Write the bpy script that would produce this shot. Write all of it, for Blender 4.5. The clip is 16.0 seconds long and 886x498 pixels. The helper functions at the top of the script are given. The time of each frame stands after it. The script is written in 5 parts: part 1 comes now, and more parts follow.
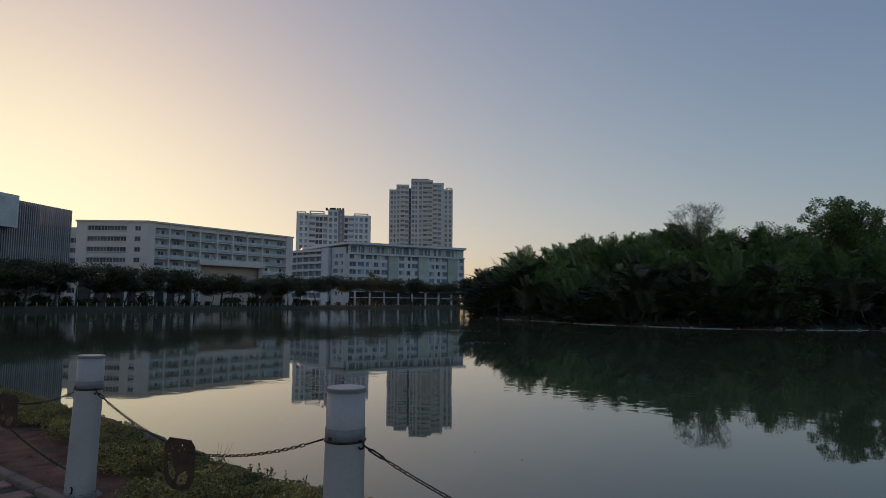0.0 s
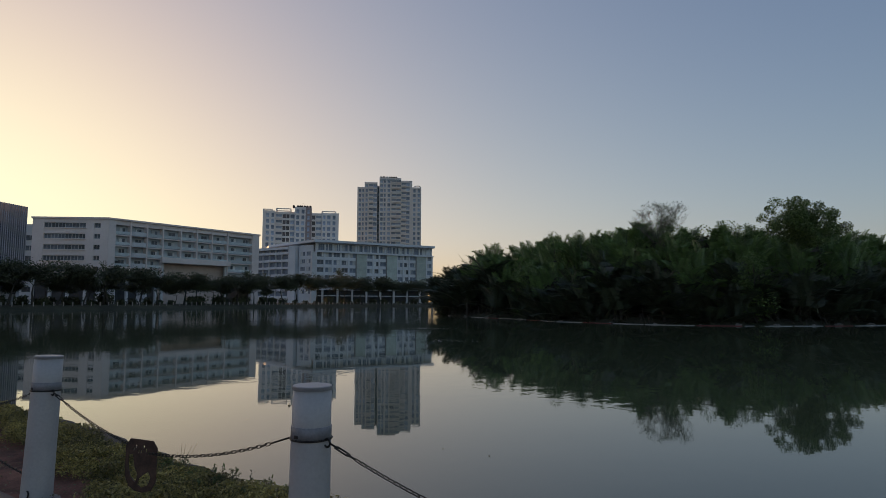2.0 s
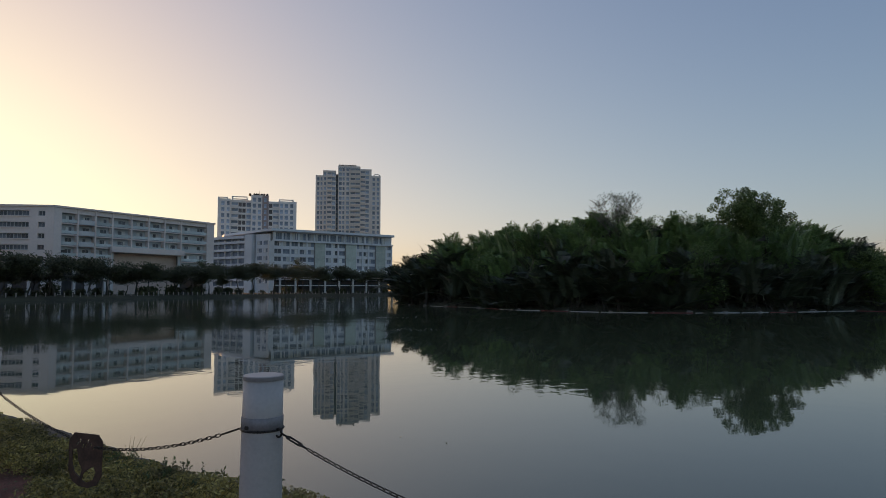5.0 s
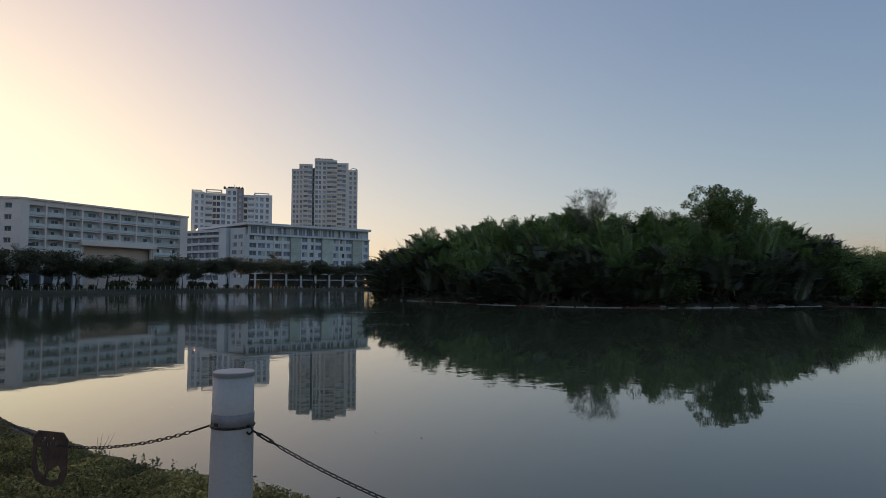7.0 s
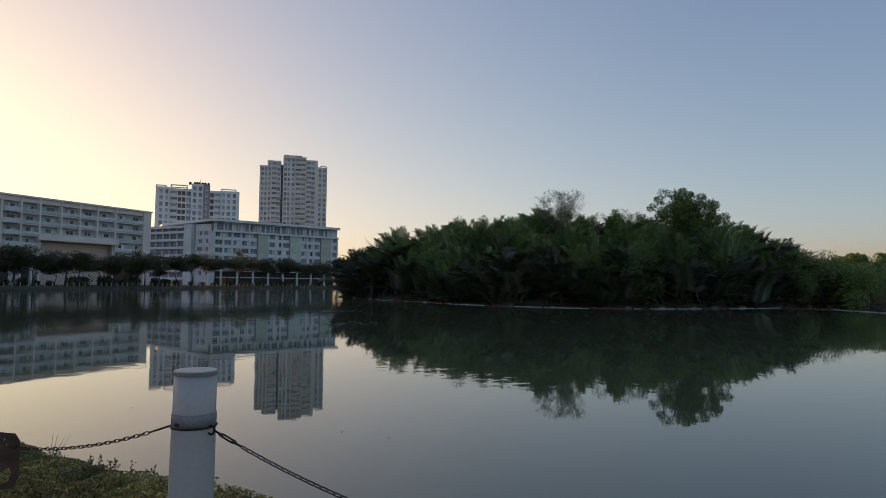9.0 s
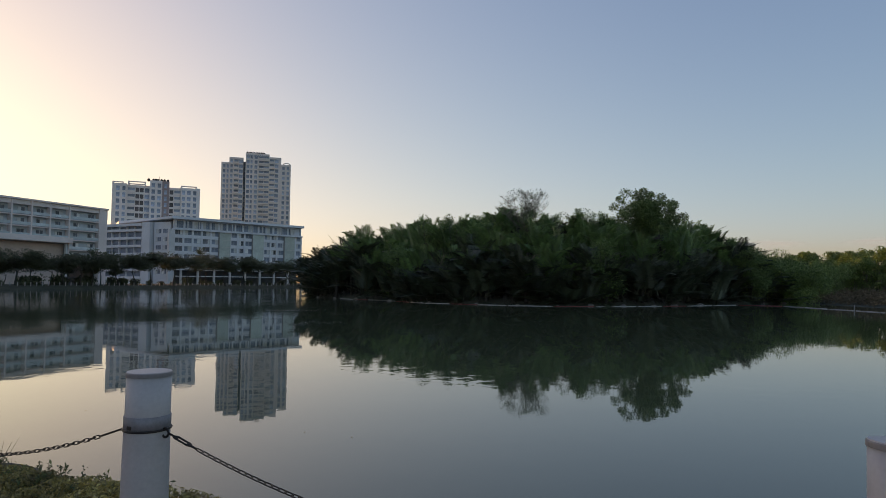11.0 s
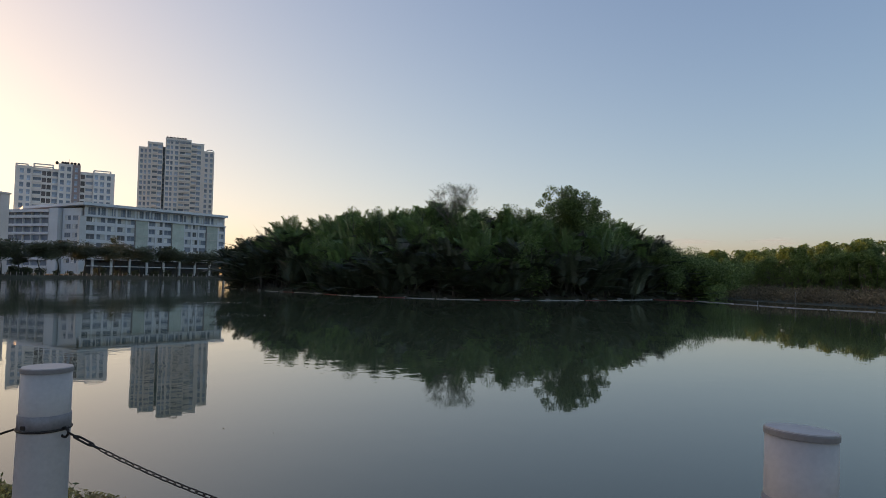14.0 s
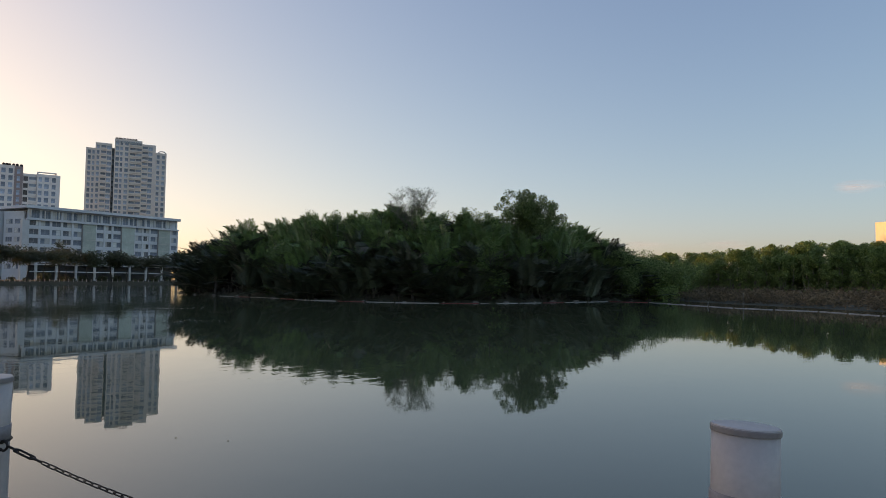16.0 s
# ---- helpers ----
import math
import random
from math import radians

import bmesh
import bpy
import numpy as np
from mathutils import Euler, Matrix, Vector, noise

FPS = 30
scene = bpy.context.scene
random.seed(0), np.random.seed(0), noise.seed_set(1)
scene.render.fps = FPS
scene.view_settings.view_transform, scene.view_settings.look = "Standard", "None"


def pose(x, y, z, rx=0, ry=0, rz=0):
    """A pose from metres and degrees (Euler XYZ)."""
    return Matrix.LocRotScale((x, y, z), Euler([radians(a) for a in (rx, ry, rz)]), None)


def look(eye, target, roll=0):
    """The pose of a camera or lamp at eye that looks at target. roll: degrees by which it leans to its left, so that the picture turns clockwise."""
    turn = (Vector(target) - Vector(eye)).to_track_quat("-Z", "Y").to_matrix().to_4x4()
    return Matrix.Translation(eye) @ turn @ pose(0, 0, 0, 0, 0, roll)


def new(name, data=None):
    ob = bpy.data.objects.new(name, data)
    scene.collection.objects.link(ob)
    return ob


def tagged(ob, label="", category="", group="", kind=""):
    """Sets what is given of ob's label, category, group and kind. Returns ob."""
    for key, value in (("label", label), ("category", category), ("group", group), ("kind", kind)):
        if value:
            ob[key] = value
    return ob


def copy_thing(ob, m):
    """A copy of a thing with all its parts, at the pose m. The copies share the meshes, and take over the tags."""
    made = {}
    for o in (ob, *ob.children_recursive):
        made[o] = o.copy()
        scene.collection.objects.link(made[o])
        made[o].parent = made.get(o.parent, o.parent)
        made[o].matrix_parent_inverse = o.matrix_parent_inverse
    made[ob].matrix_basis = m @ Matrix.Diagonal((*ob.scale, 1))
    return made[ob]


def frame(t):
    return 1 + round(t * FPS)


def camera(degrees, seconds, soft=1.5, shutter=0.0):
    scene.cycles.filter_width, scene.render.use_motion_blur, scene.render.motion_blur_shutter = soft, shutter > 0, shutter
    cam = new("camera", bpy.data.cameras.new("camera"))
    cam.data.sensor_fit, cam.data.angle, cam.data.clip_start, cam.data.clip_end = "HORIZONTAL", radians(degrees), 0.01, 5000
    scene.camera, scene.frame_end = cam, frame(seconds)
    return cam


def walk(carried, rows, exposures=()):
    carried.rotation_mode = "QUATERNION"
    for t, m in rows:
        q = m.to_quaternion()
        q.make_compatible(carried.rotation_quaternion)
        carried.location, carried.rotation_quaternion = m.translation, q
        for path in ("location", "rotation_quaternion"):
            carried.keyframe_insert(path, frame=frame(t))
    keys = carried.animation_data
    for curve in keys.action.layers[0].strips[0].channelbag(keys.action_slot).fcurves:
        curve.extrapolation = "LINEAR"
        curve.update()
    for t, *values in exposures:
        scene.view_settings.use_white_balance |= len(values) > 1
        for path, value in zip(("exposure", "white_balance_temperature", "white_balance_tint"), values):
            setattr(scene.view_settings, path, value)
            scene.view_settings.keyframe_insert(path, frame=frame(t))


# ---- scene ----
# camera rows: seconds, x, y, z, heading to the right, tilt up, roll (degrees)
PATH = [
    (0.0, -0.000, -0.000, 1.950, -0.51, 5.06, 0.35),
    (0.5, 0.004, -0.002, 1.948, 0.26, 5.12, 0.37),
    (1.0, 0.005, -0.014, 1.948, 1.01, 5.12, 0.37),
    (1.5, 0.008, -0.014, 1.949, 1.75, 5.04, 0.23),
    (2.0, 0.009, -0.019, 1.948, 2.44, 4.89, 0.15),
    (2.5, 0.017, -0.018, 1.943, 3.11, 4.73, 0.03),
    (3.0, 0.020, -0.009, 1.944, 3.78, 4.57, 0.10),
    (3.5, 0.025, -0.013, 1.945, 4.43, 4.37, 0.04),
    (4.0, 0.030, -0.016, 1.944, 5.08, 4.19, -0.04),
    (6.5, 0.049, -0.013, 1.943, 7.77, 3.48, -0.07),
    (7.0, 0.053, -0.001, 1.945, 8.35, 3.39, -0.00),
    (7.5, 0.054, 0.016, 1.943, 8.98, 3.37, 0.10),
    (8.0, 0.052, 0.019, 1.943, 9.71, 3.35, 0.26),
    (10.5, 0.072, 0.023, 1.939, 13.57, 3.31, 0.50),
    (11.0, 0.076, 0.025, 1.940, 14.45, 3.24, 0.37),
    (11.5, 0.082, 0.026, 1.938, 15.38, 3.14, 0.21),
    (12.0, 0.095, 0.034, 1.937, 16.33, 2.96, 0.23),
    (12.5, 0.103, 0.037, 1.938, 17.88, 2.81, 0.56),
    (13.0, 0.103, 0.041, 1.937, 18.95, 2.73, 0.68),
    (13.5, 0.101, 0.042, 1.936, 20.00, 2.70, 0.90),
    (14.0, 0.102, 0.043, 1.937, 21.05, 2.69, 0.93),
    (14.5, 0.106, 0.041, 1.938, 22.06, 2.74, 0.93),
    (15.0, 0.104, 0.039, 1.938, 23.04, 2.81, 0.90),
    (15.5, 0.103, 0.037, 1.939, 23.97, 2.94, 0.77),
    (16.0, 0.110, 0.036, 1.938, 24.86, 3.06, 0.56),
]
cam = camera(71.60, 16.0, soft=0.55)
walk(cam, [(t, pose(x, y, z) @ pose(0, 0, 0, 0, 0, -yaw) @ pose(0, 0, 0, 90 + tilt, 0, 0) @ pose(0, 0, 0, 0, 0, roll)) for t, x, y, z, yaw, tilt, roll in PATH],
     exposures=[(0.0, 0.73, 9500, 34.0), (4.0, 0.92, 9550, 34.5), (8.0, 1.09, 9650, 35.0), (11.0, 1.23, 9800, 35.0), (16.0, 1.41, 10000, 35.0)])

# ---- light: low sun behind the buildings of the far bank, clear sky ----
SUN_AZ, SUN_EL = -38.2, 2.9
world = bpy.data.worlds.new("sky")
scene.world = world
world.use_nodes = True
wn = world.node_tree
sky = wn.nodes.new("ShaderNodeTexSky")
sky.sky_type, sky.sun_disc = "NISHITA", False
sky.sun_elevation, sky.sun_rotation = radians(SUN_EL), radians(SUN_AZ)
sky.air_density, sky.dust_density, sky.ozone_density = 0.735, 1.65, 3.9
wn.nodes["Background"].inputs[1].default_value = 0.15
# per-channel roll-off compresses the bright glow round the sun and warms the whole sky
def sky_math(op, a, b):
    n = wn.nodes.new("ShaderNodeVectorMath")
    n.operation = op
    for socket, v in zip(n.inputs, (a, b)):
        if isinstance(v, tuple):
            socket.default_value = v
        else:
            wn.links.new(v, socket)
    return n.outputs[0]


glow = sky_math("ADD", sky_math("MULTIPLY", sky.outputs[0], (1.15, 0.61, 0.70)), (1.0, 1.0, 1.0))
rolled_off = sky_math("DIVIDE", sky_math("MULTIPLY", sky.outputs[0], (4.10, 3.00, 2.88)), glow)
wn.links.new(rolled_off, wn.nodes["Background"].inputs[0])
sun_data = bpy.data.lights.new("sun", "SUN")
sun_data.energy, sun_data.angle, sun_data.color = 1.5, radians(0.5), (1.0, 0.66, 0.32)
sun = new("sun", sun_data)
sun_a, sun_e = radians(SUN_AZ), radians(SUN_EL)
sun.matrix_world = look((0, 0, 60), (-math.sin(sun_a) * 10, -math.cos(sun_a) * 10, 60 - 10 * math.tan(sun_e)))
rng = np.random.default_rng(7)

# ---- materials ----
def material(name, col, rough=0.6, metal=0.0, var=0.25, scale=3.0, fine=40.0, bump=0.0, piece=0.0, leafy=0.0, spec=0.5, stretch=(1, 1, 1)):
    """Base colour varied by two noises, fine relief, an offset for each piece, and light through thin leaves."""
    m = bpy.data.materials.new(name)
    m.use_nodes = True
    nt = m.node_tree
    N, L = nt.nodes, nt.links
    b = N["Principled BSDF"]
    b.inputs["Roughness"].default_value, b.inputs["Metallic"].default_value = rough, metal
    b.inputs["Specular IOR Level"].default_value = spec
    co = N.new("ShaderNodeTexCoord")
    mp = N.new("ShaderNodeMapping")
    mp.inputs["Scale"].default_value = stretch
    L.new(co.outputs["Object"], mp.inputs[0])
    tot = None
    for k, (s, d) in enumerate(((scale, 4.0), (fine, 3.0))):
        n = N.new("ShaderNodeTexNoise")
        n.inputs["Scale"].default_value, n.inputs["Detail"].default_value = s, d
        L.new(mp.outputs[0], n.inputs["Vector"])
        r = N.new("ShaderNodeMapRange")
        r.inputs["From Min"].default_value, r.inputs["From Max"].default_value = 0.3, 0.7
        amp = var * (1.0, 0.5)[k]
        r.inputs["To Min"].default_value, r.inputs["To Max"].default_value = 1 - amp, 1 + amp
        L.new(n.outputs["Fac"], r.inputs["Value"])
        if tot is None:
            tot = r.outputs[0]
        else:
            mu = N.new("ShaderNodeMath")
            mu.operation = "MULTIPLY"
            L.new(tot, mu.inputs[0]), L.new(r.outputs[0], mu.inputs[1])
            tot = mu.outputs[0]
        if k == 1 and bump:
            bp = N.new("ShaderNodeBump")
            bp.inputs["Strength"].default_value, bp.inputs["Distance"].default_value = bump, 0.02
            L.new(n.outputs["Fac"], bp.inputs["Height"]), L.new(bp.outputs[0], b.inputs["Normal"])
    if piece:
        src = N.new("ShaderNodeNewGeometry").outputs["Random Per Island"] if leafy else N.new("ShaderNodeObjectInfo").outputs["Random"]
        r = N.new("ShaderNodeMapRange")
        r.inputs["To Min"].default_value, r.inputs["To Max"].default_value = 1 - piece, 1 + piece
        L.new(src, r.inputs["Value"])
        mu = N.new("ShaderNodeMath")
        mu.operation = "MULTIPLY"
        L.new(tot, mu.inputs[0]), L.new(r.outputs[0], mu.inputs[1])
        tot = mu.outputs[0]
    vm = N.new("ShaderNodeVectorMath")
    vm.operation = "SCALE"
    vm.inputs[0].default_value = col
    L.new(tot, vm.inputs["Scale"]), L.new(vm.outputs[0], b.inputs["Base Color"])
    if leafy:
        t = N.new("ShaderNodeBsdfTranslucent")
        L.new(vm.outputs[0], t.inputs["Color"])
        mix = N.new("ShaderNodeMixShader")
        mix.inputs[0].default_value = leafy
        L.new(b.outputs[0], mix.inputs[1]), L.new(t.outputs[0], mix.inputs[2])
        L.new(mix.outputs[0], N["Material Output"].inputs["Surface"])
    return m


PAINT = material("white_paint", (0.44, 0.40, 0.39), 0.5, var=0.10, scale=4, fine=60, bump=0.05)
CAP = material("cap_paint", (0.23, 0.205, 0.20), 0.5, var=0.12, scale=8, fine=70, bump=0.05)
STRAP = material("grey_strap", (0.22, 0.205, 0.215), 0.5, 0.0, var=0.2, scale=15, fine=90)
IRON = material("dark_iron", (0.035, 0.028, 0.025), 0.5, 0.6, var=0.4, scale=30, fine=150)
RUST = material("rusty_plate", (0.105, 0.052, 0.038), 0.85, 0.1, var=0.35, scale=12, fine=80, bump=0.2)
PAVER = material("red_paver", (0.36, 0.185, 0.145), 0.85, var=0.25, scale=6, fine=90, bump=0.3, piece=0.18)
JOINT = material("joint_sand", (0.07, 0.055, 0.045), 0.95, var=0.3, scale=8, fine=120)
KERB = material("kerb_concrete", (0.22, 0.15, 0.12), 0.85, var=0.25, scale=5, fine=80, bump=0.3, piece=0.12)
SOIL = material("bare_soil", (0.23, 0.085, 0.060), 0.95, var=0.6, scale=4, fine=90, bump=0.9)
STONE = material("edge_stone", (0.17, 0.12, 0.09), 0.9, var=0.4, scale=4, fine=40, bump=0.5)
CONCRETE = material("footing_concrete", (0.24, 0.21, 0.19), 0.9, var=0.25, scale=9, fine=60, bump=0.3)
PARAPET = material("balcony_panel", (0.52, 0.60, 0.61), 0.4, var=0.15, scale=0.3, fine=2, piece=0.15)
INNER = material("balcony_back_wall", (0.46, 0.52, 0.55), 0.75, var=0.12, scale=0.2, fine=2)
EARTH = material("earth", (0.062, 0.060, 0.036), 0.95, var=0.4, scale=0.25, fine=3, bump=0.2)
COVER = material("cover_leaf", (0.31, 0.235, 0.075), 0.45, var=0.45, scale=1.6, fine=12, piece=0.65, leafy=0.2)
SPRIG = material("sprig_leaf", (0.11, 0.14, 0.05), 0.5, var=0.25, scale=2, fine=15, piece=0.35, leafy=0.2)
DRY = material("dry_grass", (0.22, 0.18, 0.10), 0.8, var=0.3, scale=2, fine=20, piece=0.3, leafy=0.2)
NIPA = material("nipa_leaf", (0.120, 0.215, 0.072), 0.30, var=0.35, scale=0.5, fine=4, piece=0.55, leafy=0.32, spec=0.5)
SHADEFILL = material("shaded_filler_leaf", (0.055, 0.045, 0.032), 0.9, var=0.4, scale=0.5, fine=4, piece=0.4, leafy=0.05)
# greyer drooping shore fronds, darkened to carry the shade low in the grove
SHADENIPA = material("shaded_nipa_leaf", (0.046, 0.062, 0.034), 0.42, var=0.4, scale=0.5, fine=4, piece=0.55, leafy=0.06, spec=0.45)
STEM = material("nipa_stem", (0.075, 0.075, 0.04), 0.6, var=0.3, scale=2, fine=12)
BROADLEAF = material("broad_leaf", (0.125, 0.195, 0.060), 0.5, var=0.3, scale=0.6, fine=4, piece=0.45, leafy=0.25)
PALELEAF = material("bush_leaf", (0.115, 0.20, 0.06), 0.5, var=0.3, scale=0.8, fine=4, piece=0.4, leafy=0.3)
WOODLEAF = material("mangrove_leaf", (0.19, 0.28, 0.085), 0.5, var=0.35, scale=0.15, fine=2, piece=0.5, leafy=0.35)
STREETLEAF = material("street_tree_leaf", (0.085, 0.092, 0.046), 0.55, var=0.3, scale=0.3, fine=3, piece=0.4, leafy=0.2)
BARK = material("bark", (0.075, 0.06, 0.048), 0.9, var=0.35, scale=2, fine=20, bump=0.3)
PALEBARK = material("pale_bark", (0.20, 0.17, 0.14), 0.9, var=0.3, scale=2, fine=20)
MUDPLANT = material("marsh_plant", (0.19, 0.13, 0.075), 0.9, var=0.4, scale=0.3, fine=3, piece=0.4, leafy=0.15)
WHITEWALL = material("white_render", (0.60, 0.61, 0.62), 0.7, var=0.08, scale=0.15, fine=1.5)
CREAMWALL = material("cream_render", (0.80, 0.67, 0.635), 0.7, var=0.08, scale=0.12, fine=1.5)
BLUEWALL = material("pale_blue_render", (0.65, 0.685, 0.72), 0.65, var=0.07, scale=0.12, fine=1.5)
TOWERWALL = material("tower_render", (0.86, 0.735, 0.66), 0.75, var=0.10, scale=0.08, fine=1.2)
PINKWALL = material("brown_pink_render", (0.40, 0.27, 0.245), 0.75, var=0.1, scale=0.1, fine=1.2)
# shade in recesses and behind openings, put into a dark wall colour
SHADEWALL = material("shaded_inner_wall", (0.20, 0.20, 0.20), 0.8, var=0.15, scale=0.3, fine=2)
FINMAT = material("grey_fin", (0.36, 0.345, 0.38), 0.5, 0.2, var=0.15, scale=0.3, fine=3, piece=0.12)
GLASS = material("window_glass", (0.095, 0.115, 0.14), 0.15, var=0.3, scale=0.3, fine=1.0, piece=0.5, spec=0.3)
# the sky's reflection is put into this pane's pale blue colour
SKYPANE = material("sky_tinted_glass", (0.30, 0.345, 0.40), 0.2, var=0.3, scale=0.3, fine=1.0, piece=0.45, spec=0.3)
GREENGLASS = material("green_glass", (0.36, 0.47, 0.45), 0.15, var=0.15, scale=0.2, fine=1.0, piece=0.15, spec=0.6)
FRAME = material("window_frame", (0.45, 0.46, 0.47), 0.5, var=0.1, scale=1, fine=5)
DRAPE = material("pale_curtain", (0.62, 0.63, 0.62), 0.8, var=0.12, scale=1.0, fine=6, piece=0.25)
# blue of the mirrored sky as base colour, real shine kept low
SKYGLASS = material("sky_tinted_strip_glass", (0.20, 0.25, 0.31), 0.2, var=0.2, scale=0.3, fine=1.0, piece=0.2, spec=0.12)
BROWNGLASS = material("brown_bay_glass", (0.105, 0.075, 0.075), 0.2, var=0.25, scale=0.3, fine=1.0, piece=0.4, spec=0.4)
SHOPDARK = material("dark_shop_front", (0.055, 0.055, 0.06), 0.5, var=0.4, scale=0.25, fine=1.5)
# the pinkish light inside the porch is part of this wall colour
PORCHWALL = material("pink_lit_porch_render", (0.62, 0.46, 0.40), 0.75, var=0.1, scale=0.15, fine=1.2)
FOAM = material("pale_flake", (0.50, 0.50, 0.48), 0.6, var=0.2, scale=3, fine=20, piece=0.3, leafy=0.1)
# cream made brighter and yellower, with some of the low sunlight painted in
SUNWALL = material("sunlit_cream_facade", (0.86, 0.75, 0.50), 0.6, var=0.06, scale=0.1, fine=1)
REDPIPE = material("red_float", (0.22, 0.04, 0.035), 0.5, var=0.25, scale=1, fine=9, piece=0.2)
WHITEPIPE = material("white_float", (0.33, 0.32, 0.30), 0.5, var=0.25, scale=1, fine=9, piece=0.15)


def water_material():
    m = bpy.data.materials.new("lake_water")
    m.use_nodes = True
    N, L = m.node_tree.nodes, m.node_tree.links
    b = N["Principled BSDF"]
    b.inputs["Base Color"].default_value = (0.066, 0.086, 0.050, 1)
    b.inputs["Roughness"].default_value, b.inputs["IOR"].default_value = 0.02, 1.60
    co = N.new("ShaderNodeTexCoord")
    def tex(scale, detail, stretch=(1, 1, 1)):
        mp = N.new("ShaderNodeMapping")
        mp.inputs["Scale"].default_value = stretch
        L.new(co.outputs["Object"], mp.inputs[0])
        n = N.new("ShaderNodeTexNoise")
        n.inputs["Scale"].default_value, n.inputs["Detail"].default_value = scale, detail
        L.new(mp.outputs[0], n.inputs["Vector"])
        return n.outputs["Fac"]
    # the open water clear of the island's lee is ruffled by wind
    sep, far = N.new("ShaderNodeSeparateXYZ"), N.new("ShaderNodeMapRange")
    L.new(co.outputs["Object"], sep.inputs[0])
    lee = N.new("ShaderNodeMath"); lee.operation = "MULTIPLY_ADD"
    L.new(sep.outputs["X"], lee.inputs[0]), L.new(sep.outputs["Y"], lee.inputs[2])
    lee.inputs[1].default_value = -0.8
    L.new(lee.outputs[0], far.inputs["Value"])
    far.inputs["From Min"].default_value, far.inputs["From Max"].default_value = 20.0, 60.0
    far.inputs["To Min"].default_value, far.inputs["To Max"].default_value = 0.022, 0.065
    L.new(far.outputs[0], b.inputs["Roughness"])
    ripple, swell, patch = tex(2.2, 2.0), tex(0.35, 2.0), tex(0.045, 2.0, (1, 2.5, 1))
    r = N.new("ShaderNodeMapRange")
    r.inputs["From Min"].default_value, r.inputs["From Max"].default_value = 0.52, 0.68
    r.inputs["To Min"].default_value, r.inputs["To Max"].default_value = 0.12, 1.0
    L.new(patch, r.inputs["Value"])
    mu = N.new("ShaderNodeMath"); mu.operation = "MULTIPLY"
    L.new(ripple, mu.inputs[0]), L.new(r.outputs[0], mu.inputs[1])
    ad = N.new("ShaderNodeMath"); ad.operation = "ADD"
    sw = N.new("ShaderNodeMath"); sw.operation = "MULTIPLY"
    sw.inputs[1].default_value = 0.32
    L.new(swell, sw.inputs[0])
    L.new(mu.outputs[0], ad.inputs[0]), L.new(sw.outputs[0], ad.inputs[1])
    bp = N.new("ShaderNodeBump")
    bp.inputs["Strength"].default_value, bp.inputs["Distance"].default_value = 1.0, 0.0065
    L.new(ad.outputs[0], bp.inputs["Height"]), L.new(bp.outputs[0], b.inputs["Normal"])
    return m


WATER = water_material()


# ---- builders ----
def mesh_of(name, bm, mat):
    me = bpy.data.meshes.new(name)
    bm.to_mesh(me)
    bm.free()
    me.materials.append(mat)
    return me


def hung(name, me, parent, m=None, label="", kind=""):
    ob = new(name, me)
    ob.parent = parent
    if m is not None:
        ob.matrix_basis = m
    return tagged(ob, label, kind=kind)


def part(name, bm, mat, parent, label="", m=None):
    return hung(name, mesh_of(name, bm, mat), parent, m, label)


def empty(name, m, label, category, group="", kind=""):
    ob = new(name)
    ob.empty_display_size = 0.3
    ob.matrix_basis = m
    return tagged(ob, label, category, group, kind)


def box(bm, x0, x1, y0, y1, z0, z1, bevel=0.0):
    vs = [bm.verts.new(p) for p in ((x0, y0, z0), (x1, y0, z0), (x1, y1, z0), (x0, y1, z0), (x0, y0, z1), (x1, y0, z1), (x1, y1, z1), (x0, y1, z1))]
    fs = [bm.faces.new([vs[i] for i in q]) for q in ((3, 2, 1, 0), (4, 5, 6, 7), (0, 1, 5, 4), (1, 2, 6, 5), (2, 3, 7, 6), (3, 0, 4, 7))]
    if bevel:
        bmesh.ops.bevel(bm, geom=list({e for f in fs for e in f.edges}), offset=bevel, segments=1, affect="EDGES")


def prism(bm, pts, z0, z1):
    lo, hi = [bm.verts.new((x, y, z0)) for x, y in pts], [bm.verts.new((x, y, z1)) for x, y in pts]
    bm.faces.new(lo[::-1]), bm.faces.new(hi)
    for i in range(len(pts)):
        j = (i + 1) % len(pts)
        bm.faces.new((lo[i], lo[j], hi[j], hi[i]))
    bmesh.ops.recalc_face_normals(bm, faces=bm.faces)


def lathe(bm, profile, seg=32, soft=True):
    """Turn (radius, z) pairs round the z axis."""
    rings = [[bm.verts.new((r * math.cos(2 * math.pi * k / seg), r * math.sin(2 * math.pi * k / seg), z)) for k in range(seg)] for r, z in profile]
    for a, b in zip(rings, rings[1:]):
        for k in range(seg):
            j = (k + 1) % seg
            bm.faces.new((a[k], a[j], b[j], b[k])).smooth = soft
    bm.faces.new(rings[0][::-1]), bm.faces.new(rings[-1])


